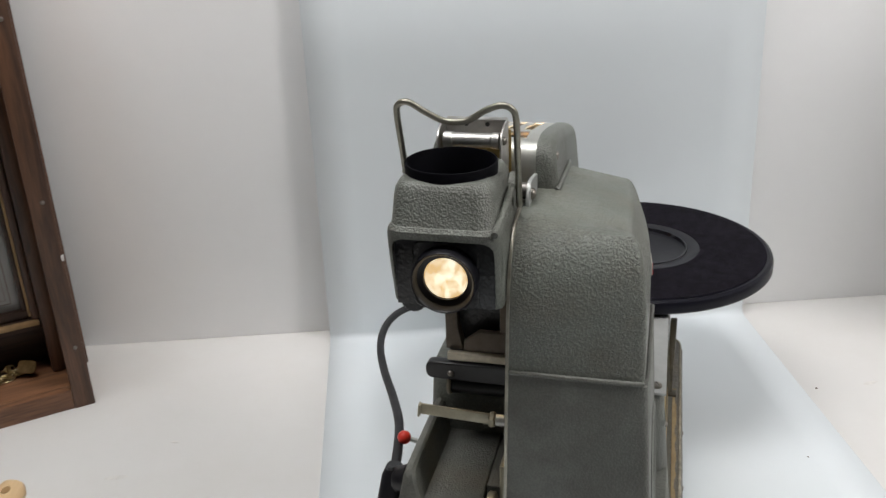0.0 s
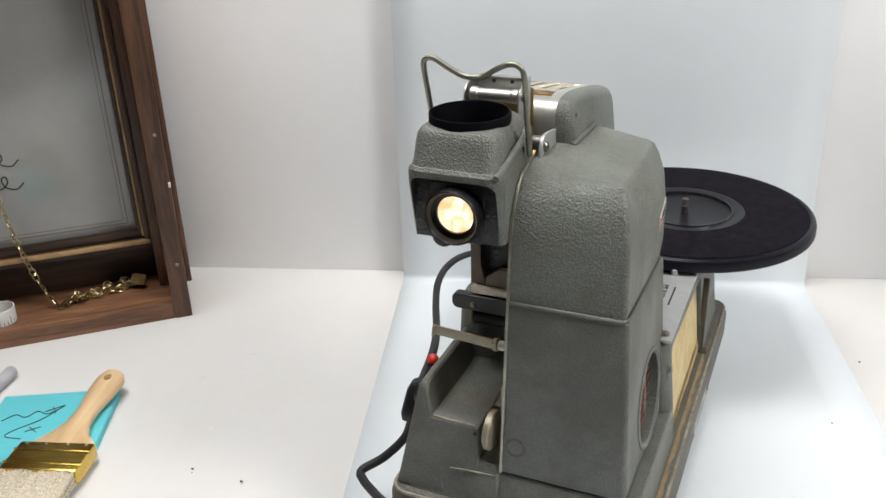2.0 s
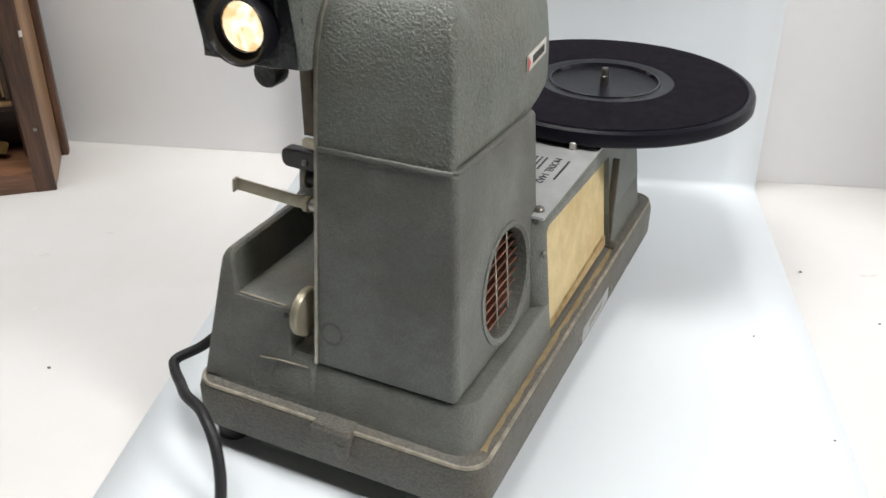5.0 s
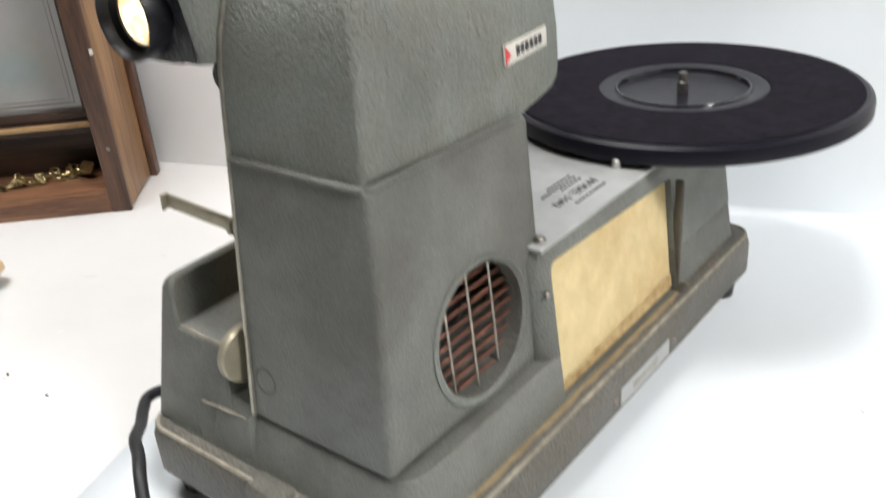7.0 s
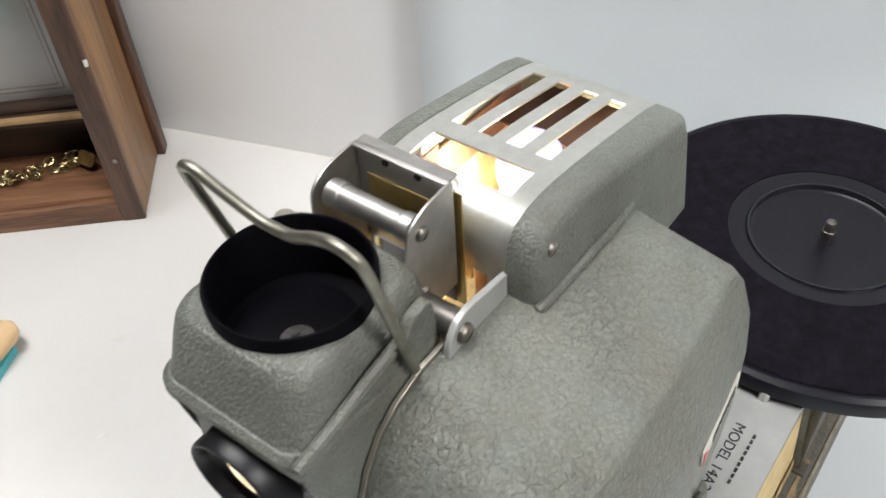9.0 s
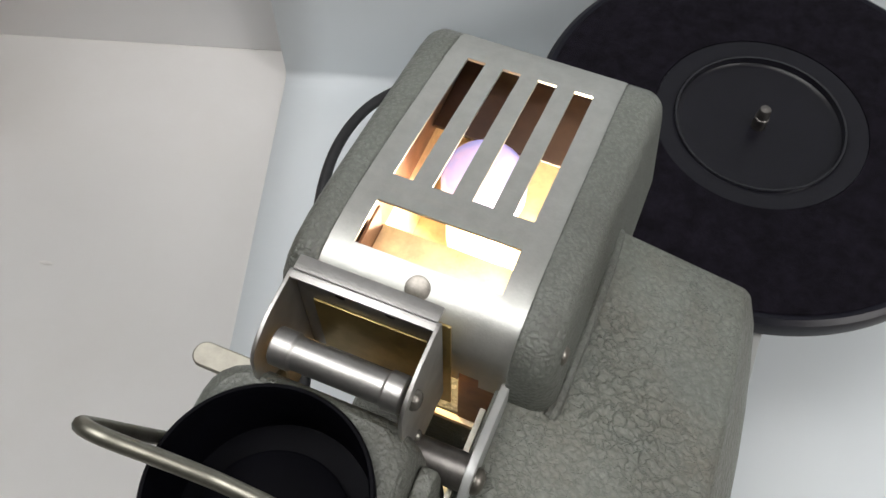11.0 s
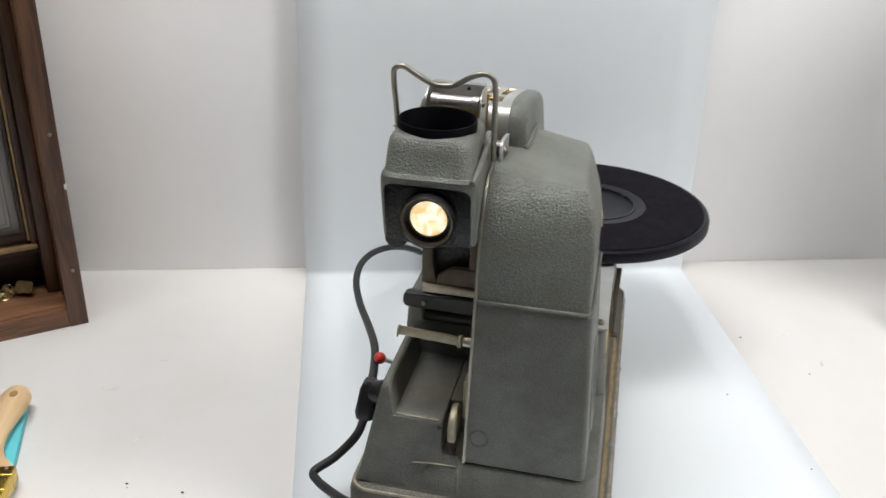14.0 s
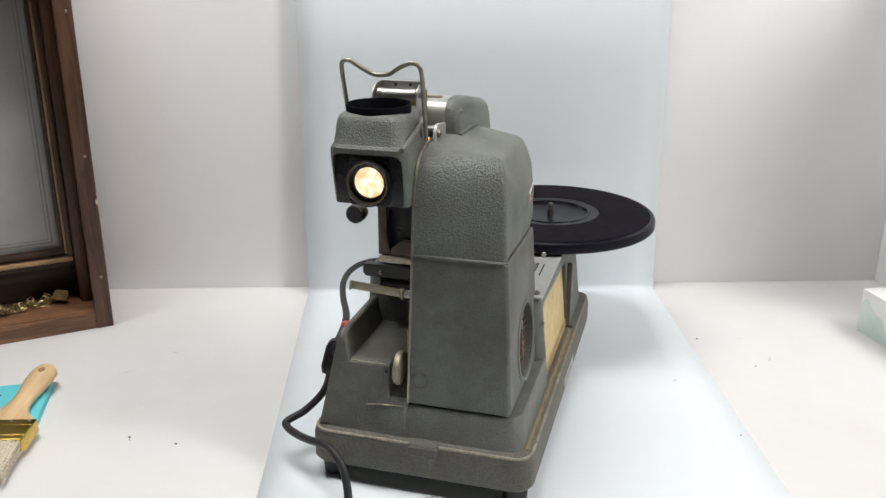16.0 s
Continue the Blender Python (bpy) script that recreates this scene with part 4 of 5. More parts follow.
CU = Matrix.Translation((-0.0600, 0.0637, -0.0072))
well = lathe(bmesh.new(), [(0.0294, 0.3495), (0.0294, 0.39)], CU, 48)
part("head_top", cut(upper_head, well), M_PAINT, head, "grey hammertone top of the lens head")
cup = pp("lamp_cup", lathe(bmesh.new(), [(0.004, 0.3502), (0.0283, 0.3502), (0.0287, 0.3785), (0.0291, 0.3792), (0.0299, 0.3792), (0.0304, 0.3785), (0.0302, 0.3640)], CU, 64, False), M_CUP, "round black film cup, open at the top")
part("cup_step", lathe(bmesh.new(), [(0.0225, 0.3503), (0.0225, 0.354), (0.0218, 0.3545), (0.0, 0.3545)], CU @ Matrix.Translation((0.001, -0.003, 0)), 48, False), M_CUP, cup)
part("washer", lathe(bmesh.new(), [(0.0064, 0.3546), (0.0064, 0.3556), (0.003, 0.356), (0.0005, 0.3565)], CU @ Matrix.Translation((0.0055, -0.0075, 0)), 24), M_WASHER, cup, "dull steel washer and screw")
for a in (20, 110):
    bm = block(-0.0022, 0.0022, -0.0005, 0.0005, 0.3556, 0.3567, 0)
    bm.transform(CU @ Matrix.Translation((0.0055, -0.0075, 0)) @ Matrix.Rotation(radians(a), 4, "Z"))
    part("screw_cross", bm, M_BLACK, cup, "dark cross recess of the screw")
lug_loop = round_loop([(0.066, 0.334), (0.080, 0.357), (0.091, 0.358), (0.0945, 0.334)], [0.001, 0.004, 0.004, 0.001], 4)
part("pivot_lug", prism(bmesh.new(), lug_loop, -0.0262, -0.0212, 0.001, 0.001), M_PAINT, head, "grey cast pivot lug")
flare = bmesh.new()
loft(flare, [[(-0.0245, y, z), (-0.0228, y + 0.001, z - 0.006), (-0.0206, y + 0.002, z - 0.016), (-0.0202, y + 0.002, z - 0.03)] for y, z in ((0.027, 0.3415), (0.04, 0.3455), (0.055, 0.3495), (0.07, 0.352), (0.085, 0.352))], False, False)
part("side_flare", flare, M_PAINT, head, "flared grey cast rib")
part("side_ridge", tube(bmesh.new(), [(-0.0238, 0.0205, 0.3388), (-0.0226, 0.036, 0.3435), (-0.0218, 0.054, 0.3488), (-0.0214, 0.074, 0.3535)], 0.0024, 8, 6), M_PAINT, head, "rounded grey cast ridge")
# lens barrel
LX, LZ = -0.0558, 0.307
LM = Matrix.Translation((LX, 0.0355, LZ)) @ TO_FRONT
barrel = pp("lens_barrel", lathe(bmesh.new(), [(0.019, -0.003), (0.0190, 0.004), (0.0205, 0.005), (0.0212, 0.0065), (0.0212, 0.0205), (0.0205, 0.0218), (0.0198, 0.0218), (0.0190, 0.0206), (0.0180, 0.0165), (0.0160, 0.0150), (0.0144, 0.0145), (0.0142, 0.008)], LM, 64, False), M_BARREL, "glossy black lens barrel")
part("front_glass", lathe(bmesh.new(), [(0.0143, 0.0120), (0.0136, 0.0138), (0.010, 0.0154), (0.005, 0.0164), (0.0, 0.0166)], LM, 48, False), M_LENS, barrel, "glowing warm lens glass")
marks = bmesh.new()
for i in range(6):
    a = radians(58 + 12.5 * i)
    b = block(-0.0001, 0.0001, -0.0008, 0.0008, -0.0011, 0.0011, 0)
    b.transform(LM @ Matrix.Rotation(a, 4, "Z") @ Matrix.Translation((0.0212, 0, 0.0125)))
    tmp_me = bpy.data.meshes.new("t")
    b.to_mesh(tmp_me)
    marks.from_mesh(tmp_me)
    bpy.data.meshes.remove(tmp_me)
    b.free()
part("ring_marks", marks, M_MARK, barrel, "small pale marks round the lens barrel")
knob = bmesh.new()
kring = lambda r, y: [(-0.1015 + (r * (1 + 0.05 * (i % 2))) * math.cos(2 * math.pi * i / 36), y, 0.2505 + (r * (1 + 0.05 * (i % 2))) * math.sin(2 * math.pi * i / 36)) for i in range(36)]
loft(knob, [kring(0.0085, 0.098), kring(0.0095, 0.0995), kring(0.0095, 0.112), kring(0.0085, 0.114)])
pp("focus_knob", knob, M_DARKPAINT, "ribbed dark focus knob under the head")
# carrying wire
wire = [(x, 0.073 - 0.27 * (z - 0.344) - 0.016 * (x + 0.017), z) for x, z in ((-0.0928, 0.356), (-0.0930, 0.38), (-0.0932, 0.402), (-0.0915, 0.4092), (-0.0845, 0.411), (-0.074, 0.4045), (-0.063, 0.399), (-0.054, 0.3985),
        (-0.0465, 0.400), (-0.036, 0.4065), (-0.026, 0.4105), (-0.019, 0.4085), (-0.0165, 0.401), (-0.0168, 0.375), (-0.0175, 0.339))]
pp("wire_handle", tube(bmesh.new(), wire, 0.0021, 10, 6), M_WIRE, "bent tarnished wire handle")

SWAP = Matrix(((0, 1, 0, 0), (1, 0, 0, 0), (0, 0, 1, 0), (0, 0, 0, 1)))
# ---- film channel, levers and trough between tower and side wall ----
pp("film_column", block(-0.058, -0.019, 0.13, 0.19, 0.15, 0.29, 0.003), M_PAINT, "grey column behind the film channel")
chan = pp("film_channel", block(-0.079, -0.0205, 0.117, 0.121, 0.19, 0.275, 0.0008), M_DARKPAINT, "dark film channel plate")
gl = prism(bmesh.new(), [(-0.0795, 0.2075), (-0.0795, 0.276), (-0.0708, 0.276), (-0.0702, 0.226), (-0.0662, 0.2075)], 0.107, 0.118, 0.0004, 0.0004)
gl.transform(SWAP)
part("guide", gl, M_GUIDE, chan, "dark brown metal film guide")
part("guide", block(-0.0375, -0.0285, 0.106, 0.118, 0.212, 0.275, 0.001), M_GUIDE, chan, "dark brown metal film guide")
part("top_strip", block(-0.0755, -0.0205, 0.1045, 0.1085, 0.2705, 0.2765, 0.0008), M_STRIP, chan, "pale metal strip under the head")
bm = prism(bmesh.new(), [(-0.0655, 0.2075), (-0.0648, 0.2158), (-0.0535, 0.2245), (-0.0215, 0.2245), (-0.0215, 0.2075)], 0.1045, 0.1105, 0.0005, 0.0005)
bm.transform(SWAP)
part("shoe", bm, M_GUIDE, chan, "dark brown wedge-shaped film shoe")
part("cross_strip", block(-0.0775, -0.0205, 0.1005, 0.1065, 0.2008, 0.2072, 0.001), M_STRIP, chan, "pale metal cross strip")
lv = prism(bmesh.new(), round_loop([(-0.0945, 0.1848), (-0.0945, 0.1992), (-0.021, 0.1992), (-0.021, 0.1832)], [0.0068, 0.0068, 0.001, 0.001], 8), 0.0985, 0.1075, 0.0014, 0.0014)
lv.transform(SWAP)
lev = pp("film_lever", lv, M_BLACK, "black film release lever")
screw("lever_rivet", (-0.0745, 0.0985, 0.1905), TO_FRONT, 0.0026, lev, "small steel rivet")
part("lever_roller", rod(bmesh.new(), (-0.0755, 0.1075, 0.1768), ALONG_X, 0.0078, 0.0545, 0.0008, 24), M_BLACK, lev)
part("roller_ear", rod(bmesh.new(), (-0.0785, 0.1075, 0.1768), ALONG_X, 0.0092, 0.003, 0.0008, 24), M_OLIVE, lev, "dull steel roller ear")
pp("side_block", slabs(bmesh.new(), [(0.09, -0.099, -0.02, 0.112, 0.2, 0.006), (0.185, -0.094, -0.02, 0.116, 0.2, 0.006), (0.192, -0.091, -0.02, 0.119, 0.197, 0.006)]), M_PAINT, "grey casting behind the film trough")
# trough and side wall
floor_z = 0.1285
trough_loop = [(0.0098, 0.0585), (0.0160, 0.121), (0.0175, 0.1265), (0.0215, floor_z), (0.1, floor_z), (0.125, floor_z + 0.003), (0.125, 0.0585)]
wall_side = lambda x, y, z, k: ((-0.0655 - 0.2 * (z - 0.0585)) if k else x + (z - 0.0585) * 0.2, y, z)
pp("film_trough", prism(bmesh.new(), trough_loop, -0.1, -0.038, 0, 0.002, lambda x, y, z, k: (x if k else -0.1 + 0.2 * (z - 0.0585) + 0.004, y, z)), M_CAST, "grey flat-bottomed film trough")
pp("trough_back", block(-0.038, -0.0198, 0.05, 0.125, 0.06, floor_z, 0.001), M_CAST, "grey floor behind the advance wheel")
wall_loop = round_loop([(0.0092, 0.0585), (0.0215, 0.1555), (0.13, 0.1575), (0.2, 0.1575), (0.2, 0.0585)], [0.002, 0.009, 0.004, 0.004, 0.001], 5)
wall = bmesh.new()
loft(wall, [[wall_side(-0.1105 + 0.0012, y, z, 0) for y, z in inset_loop(wall_loop, 0.003)], [wall_side(-0.1105, y, z, 0) for y, z in inset_loop(wall_loop, 0.001)], [wall_side(-0.1092, y, z, 0) for y, z in wall_loop],
            [(wall_side(0, y, z, 1)[0] - 0.0015, y, z) for y, z in wall_loop], [wall_side(0, y, z, 1) for y, z in inset_loop(wall_loop, 0.0018)]])
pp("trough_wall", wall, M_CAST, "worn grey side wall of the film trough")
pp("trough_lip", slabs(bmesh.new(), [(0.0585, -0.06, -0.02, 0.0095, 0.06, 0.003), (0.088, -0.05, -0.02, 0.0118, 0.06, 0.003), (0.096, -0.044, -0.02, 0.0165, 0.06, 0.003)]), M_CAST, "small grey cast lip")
bm = block(-0.0265, 0.024, -0.0008, 0.0008, -0.0042, 0.0042, 0.0006)
block(-0.0273, -0.0257, -0.0042, 0.0012, -0.0046, 0.0046, 0.0005, bm)
bm.transform(Matrix.Translation((-0.0535, 0.032, 0.2)) @ Matrix.Rotation(radians(4), 4, "Z") @ Matrix.Rotation(radians(6), 4, "Y"))
arm = pp("cross_arm", bm, M_OLIVE, "flat khaki metal cross arm")
part("arm_boss", rod(bmesh.new(), (-0.0275, 0.0345, 0.197), ALONG_X, 0.004, 0.0075), M_STEEL, arm, "steel arm boss")
part("arm_nut", rod(bmesh.new(), (-0.0315, 0.0345, 0.197), ALONG_X, 0.0058, 0.0035, 0.0006, 6), M_OLIVE, arm)
rk = pp("red_knob", lathe(bmesh.new(), [(0.0012, -0.0055)] + [(0.0056 * math.cos(radians(a)), 0.0056 * math.sin(radians(a))) for a in range(-75, 90, 15)] + [(0.0005, 0.0057)], Matrix.Translation((-0.1165, 0.103, 0.1235)), 24), M_RED, "glossy red ball knob")
part("stalk", tube(bmesh.new(), [(-0.1165, 0.103, 0.1235), (-0.096, 0.106, 0.117)], 0.002, 8, 2, False), M_STEEL, rk)
wheel = pp("film_wheel", lathe(bmesh.new(), [(0.003, 0), (0.0155, 0), (0.0165, 0.001), (0.0165, 0.0045), (0.0155, 0.0055), (0.003, 0.006)], Matrix.Translation((-0.0325, 0.0235, 0.1245)) @ ALONG_X, 40), M_OLIVE, "worn metal advance wheel")
part("wheel_arm", block(-0.0245, -0.021, 0.03, 0.045, 0.125, 0.162, 0.0012), M_OLIVE, wheel)
sk = pp("switch_knob", lathe(bmesh.new(), [(0.0105, 0), (0.012, 0.002), (0.0105, 0.010), (0.0085, 0.0125), (0.001, 0.013)], Matrix.Translation((-0.1005, 0.062, 0.115)) @ Matrix.Rotation(radians(-97), 4, "Y"), 28), M_BLACK, "black switch knob on the side wall")
part("grip", block(-0.1175, -0.1125, 0.0602, 0.0638, 0.105, 0.125, 0.001), M_BLACK, sk)

# worn edges with their highlights put in as pale beads, a hole and an old ring-shaped mark on the casting
edge = bpy.data.objects["film_trough"]
part("worn_edge_highlight", tube(bmesh.new(), [(-0.079, 0.0196, 0.1281), (-0.06, 0.0190, 0.1279), (-0.042, 0.0190, 0.1277)], 0.0009, 6, 4), M_PALEEDGE, edge, "worn trough edge with its highlight as a pale bead")
part("bolt_hole", rod(bmesh.new(), (-0.041, 0.0168, 0.1223), TO_FRONT, 0.0019, 0.0012, 0.0002, 14), M_BLACK, edge, "small dark bolt hole")
part("worn_edge_highlight", tube(bmesh.new(), [(-0.062, 0.0115, 0.0862), (-0.045, 0.0113, 0.0884), (-0.024, 0.0120, 0.0885)], 0.0007, 6, 4), M_PALEEDGE, bpy.data.objects["trough_lip"], "worn lip edge with its highlight as a pale bead")
part("ring_mark", lathe(bmesh.new(), [(0.0062, 0.0), (0.0066, 0.0003), (0.0082, 0.0003), (0.0086, 0.0)], Matrix.Translation((-0.0078, 0.0180, 0.1165)) @ Matrix.Rotation(radians(-5.7), 4, "X") @ TO_FRONT, 32, False), M_GRIME, tower, "faint dark ring-shaped mark")

# cords
cord_back = [(-0.1145, 0.066, 0.1165), (-0.12, 0.095, 0.1165), (-0.132, 0.138, 0.112), (-0.155, 0.195, 0.098), (-0.186, 0.262, 0.086), (-0.205, 0.31, 0.085), (-0.212, 0.352, 0.086), (-0.207, 0.392, 0.084), (-0.19, 0.43, 0.076),
             (-0.178, 0.48, 0.05), (-0.172, 0.53, 0.02), (-0.1612, 0.5747, 0.0055), (-0.1397, 0.5914, 0.0045), (-0.1172, 0.6, 0.0045), (-0.07, 0.6, 0.0045), (-0.02, 0.575, 0.0045), (0.02, 0.52, 0.0045), (0.03, 0.434, 0.012)]
pp("rear_cord", tube(bmesh.new(), cord_back, 0.0040, 12, 8), M_RUBBER, "black rubber cord arching back to the table")
pp("cord_plug", slabs(bmesh.new(), [(0.094, -0.1235, -0.108, 0.046, 0.066, 0.004), (0.1, -0.1245, -0.107, 0.046, 0.07, 0.005), (0.118, -0.1225, -0.107, 0.056, 0.076, 0.005), (0.1225, -0.1205, -0.109, 0.06, 0.073, 0.004)]), M_BLACK, "black rubber cord plug on the side wall")
cordB = [(-0.1165, 0.054, 0.1), (-0.119, 0.057, 0.085), (-0.1265, 0.056, 0.066), (-0.142, 0.045, 0.049), (-0.1575, 0.031, 0.0405), (-0.1505, 0.0205, 0.0395), (-0.134, 0.0075, 0.042), (-0.1145, -0.0085, 0.049), (-0.0935, -0.0195, 0.0535),
         (-0.079, -0.029, 0.0525), (-0.0695, -0.0355, 0.046), (-0.0632, -0.041, 0.034), (-0.059, -0.047, 0.019), (-0.0558, -0.056, 0.0085), (-0.054, -0.075, 0.0042), (-0.05, -0.12, 0.0042), (-0.05, -0.2, 0.0042), (-0.058, -0.28, 0.0042), (-0.075, -0.36, 0.0042)]
pp("power_cord", tube(bmesh.new(), cordB, 0.0040, 12, 8), M_RUBBER, "thick black rubber power cord on the table")
# ---- wooden display case ----
CASE = pose(-0.5285, 0.286, 0, 0, 0, 40.6)   # origin at the front bottom corner; x runs back along the front, y goes into depth
W, D, H = 0.36, 0.122, 0.62
case = empty("display_case", CASE, "dark walnut-stained wooden display case with framed pale print and shelf", "case")


def cp(name, bm, material, label="", parent=None):
    return part(name, bm, material, parent or case, label)


cp("side_board", block(-0.019, 0.0, 0.003, 0.105, 0.002, H, 0.0015), M_WOODS, "light oak outer side board with open grain")
cp("side_board", block(-W, -W + 0.019, 0.003, 0.105, 0.002, H, 0.0015), M_WOODS, "light oak outer side board with open grain")
cp("front_stile", block(-0.0215, 0.0004, 0.0, 0.0065, 0.0, H, 0.0012), M_WOOD, "dark walnut front stile with small screws")
cp("front_stile", block(-W, -W + 0.0215, 0.0, 0.0065, 0.0, H, 0.0012), M_WOOD, "dark walnut front stile with small screws")
cp("bottom_rail", block(-W + 0.0215, -0.0215, 0.001, 0.014, 0.0, 0.024, 0.0012), M_WOODX, "dark walnut bottom rail")
cp("shelf", block(-W + 0.019, -0.019, 0.014, 0.1, 0.004, 0.0205, 0.001), M_WOODX, "brown walnut shelf board")
cp("back_board", block(-W, 0.002, 0.105, D - 0.002, 0.0, H, 0.0012), M_WOOD, "dark walnut back board edge")
cp("back_flange", block(0.0, 0.008, 0.104, D, 0.0, H, 0.0012), M_WOOD, "reddish-brown rear edge strip")
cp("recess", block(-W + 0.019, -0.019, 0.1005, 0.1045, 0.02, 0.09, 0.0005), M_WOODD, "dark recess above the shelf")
cp("top_board", block(-W + 0.019, -0.019, 0.003, 0.1, H - 0.02, H, 0.001), M_WOOD)
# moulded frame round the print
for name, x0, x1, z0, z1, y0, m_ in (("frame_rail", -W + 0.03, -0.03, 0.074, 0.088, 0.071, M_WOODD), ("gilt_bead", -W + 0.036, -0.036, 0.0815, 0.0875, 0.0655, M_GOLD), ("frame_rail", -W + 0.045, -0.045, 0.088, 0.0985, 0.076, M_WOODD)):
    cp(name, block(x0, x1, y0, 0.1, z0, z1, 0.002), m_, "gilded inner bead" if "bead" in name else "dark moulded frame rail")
for sx in (1, -1):
    def mx(a, b):
        return (a, b) if sx == 1 else (-W - b, -W - a)
    cp("frame_stile", block(*mx(-0.0345, -0.019), 0.059, 0.1, 0.0205, H - 0.02, 0.003), M_WOOD, "dark moulded frame stile")
    cp("frame_stile", block(*mx(-0.043, -0.0345), 0.067, 0.1, 0.088, H - 0.02, 0.003), M_WOOD, "dark moulded frame stile")
    cp("gilt_bead", block(*mx(-0.0455, -0.0428), 0.0715, 0.1, 0.0915, H - 0.02, 0.001), M_GOLD, "gilded inner bead")
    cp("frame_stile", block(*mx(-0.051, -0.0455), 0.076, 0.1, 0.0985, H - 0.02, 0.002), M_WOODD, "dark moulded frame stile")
pr_ = cp("print", block(-W + 0.046, -0.046, 0.085, 0.089, 0.093, H - 0.02, 0.0005), M_PRINT, "pale grey glazed print with fine border lines")
for d, w_ in ((0.0085, 0.0012), (0.0135, 0.0006)):
    x0, x1, z0, z1 = -W + 0.051 + d, -0.051 - d, 0.0985 + d, H - 0.03
    for bx in ((x0, x1, z0, z0 + w_), (x1 - w_, x1, z0, z1), (x0, x0 + w_, z0, z1)):
        part("border_line", block(bx[0], bx[1], 0.0846, 0.0849, bx[2], bx[3], 0), M_LINE, pr_)
# curling black ornament on the print
for cx, cz, s in ((-0.185, 0.215, 1.0), (-0.185, 0.185, 1.0), (-0.20, 0.32, 1.3), (-0.20, 0.29, 1.2)):
    pts = [(cx - 0.03 * s + 0.011 * s * i / 3 + 0.0075 * s * math.cos(i * 1.25), 0.0842, cz + 0.0085 * s * math.sin(i * 1.25) - 0.003 * s * i / 8) for i in range(11)]
    part("flourish", tube(bmesh.new(), pts, 0.0008, 6, 6), M_INK, pr_, "curling black ornament")
for z in (0.075, 0.245, 0.43):
    ob = screw("stile_screw", (-0.008, 0.0, z), TO_FRONT, 0.0022, case, "small recessed wood screw")
part("scratch", block(-0.0022, 0.0008, -0.0004, 0.003, 0.178, 0.1845, 0.0003), M_SMUDGE, case, "pale chipped mark on the stile")


# chain: one piece hanging in front of the print and heaped on the shelf
def link(bm, m, a=0.0056, b=0.0036, r=0.00085):
    ring = [m @ Vector((a * math.cos(t), b * math.sin(t), 0)) for t in (2 * math.pi * i / 12 for i in range(12))]
    rings = []
    for i in range(12):
        d = (ring[(i + 1) % 12] - ring[i - 1]).normalized()
        up = (m.to_3x3() @ Vector((0, 0, 1))).normalized()
        side = d.cross(up)
        rings.append([ring[i] + r * (math.cos(q) * side + math.sin(q) * up) for q in (2 * math.pi * k / 5 for k in range(5))])
    loft(bm, rings + [rings[0]], False)


rnd = random.Random(4)
chain_path = [(-0.222, 0.078, 0.40), (-0.213, 0.075, 0.28), (-0.200, 0.068, 0.16), (-0.186, 0.06, 0.085), (-0.172, 0.052, 0.045), (-0.162, 0.048, 0.027)]
heap = []
for i in range(46):
    s = i / 45
    pile = 0.012 * max(0, math.sin(s * 9.5) ** 2 - 0.2)
    heap.append((-0.152 + 0.09 * s + rnd.uniform(-0.009, 0.007), 0.049 + 0.030 * s + rnd.uniform(-0.009, 0.009), 0.0245 + rnd.uniform(0, 1) * pile))
bm = bmesh.new()
pth = smooth_path(chain_path + heap, 40)
acc, flip = 0.0, 0
for p, q in zip(pth, pth[1:]):
    acc += (q - p).length
    if acc >= 0.0072:
        acc, flip = 0.0, 1 - flip
        m_ = Matrix.Translation(p) @ (q - p).to_track_quat("X", "Z").to_matrix().to_4x4() @ Matrix.Rotation(radians(90 * flip + rnd.uniform(-25, 25)), 4, "X")
        link(bm, m_)
bm.transform(CASE)
chain = tagged(part("brass_chain", bm, M_CHAIN, None), "thin brass chain hanging and heaped on the case shelf", "chain")
bm = bmesh.new()
prism(bm, round_loop([(-0.011, -0.0075), (0.011, -0.0075), (0.011, 0.0075), (-0.011, 0.0075)], 0.005), -0.0006, 0.0006)
bm.transform(CASE @ Matrix.Translation((-0.060, 0.066, 0.0335)) @ Matrix.Rotation(radians(55), 4, "Z") @ Matrix.Rotation(radians(90 - 50), 4, "Y"))
tagged(part("metal_tag", bm, M_CHAIN, None), "small rounded brass tag lying at the chain's end", "tag")
# paper tape roll on the shelf
bm = lathe(bmesh.new(), [(0.0165, 0.0), (0.0175, 0.0003), (0.0175, 0.0197), (0.0165, 0.02), (0.0162, 0.0197), (0.0162, 0.0003)], CASE @ Matrix.Translation((-0.226, 0.036, 0.0206)), 48, False)
roll = tagged(part("tape_roll", bm, M_BOXW, None), "loose roll of white measuring tape on the shelf", "tape")
bm = bmesh.new()
for i in range(24):
    b = block(0.0174, 0.0177, -0.0003, 0.0003, 0.0005, 0.006 if i % 3 else 0.011, 0)
    b.transform(CASE @ Matrix.Translation((-0.226, 0.036, 0.0206)) @ Matrix.Rotation(radians(15 * i), 4, "Z"))
    tmp_me = bpy.data.meshes.new("t")
    b.to_mesh(tmp_me)
    bm.from_mesh(tmp_me)
    bpy.data.meshes.remove(tmp_me)
    b.free()
part("tick_marks", bm, M_INK, roll)

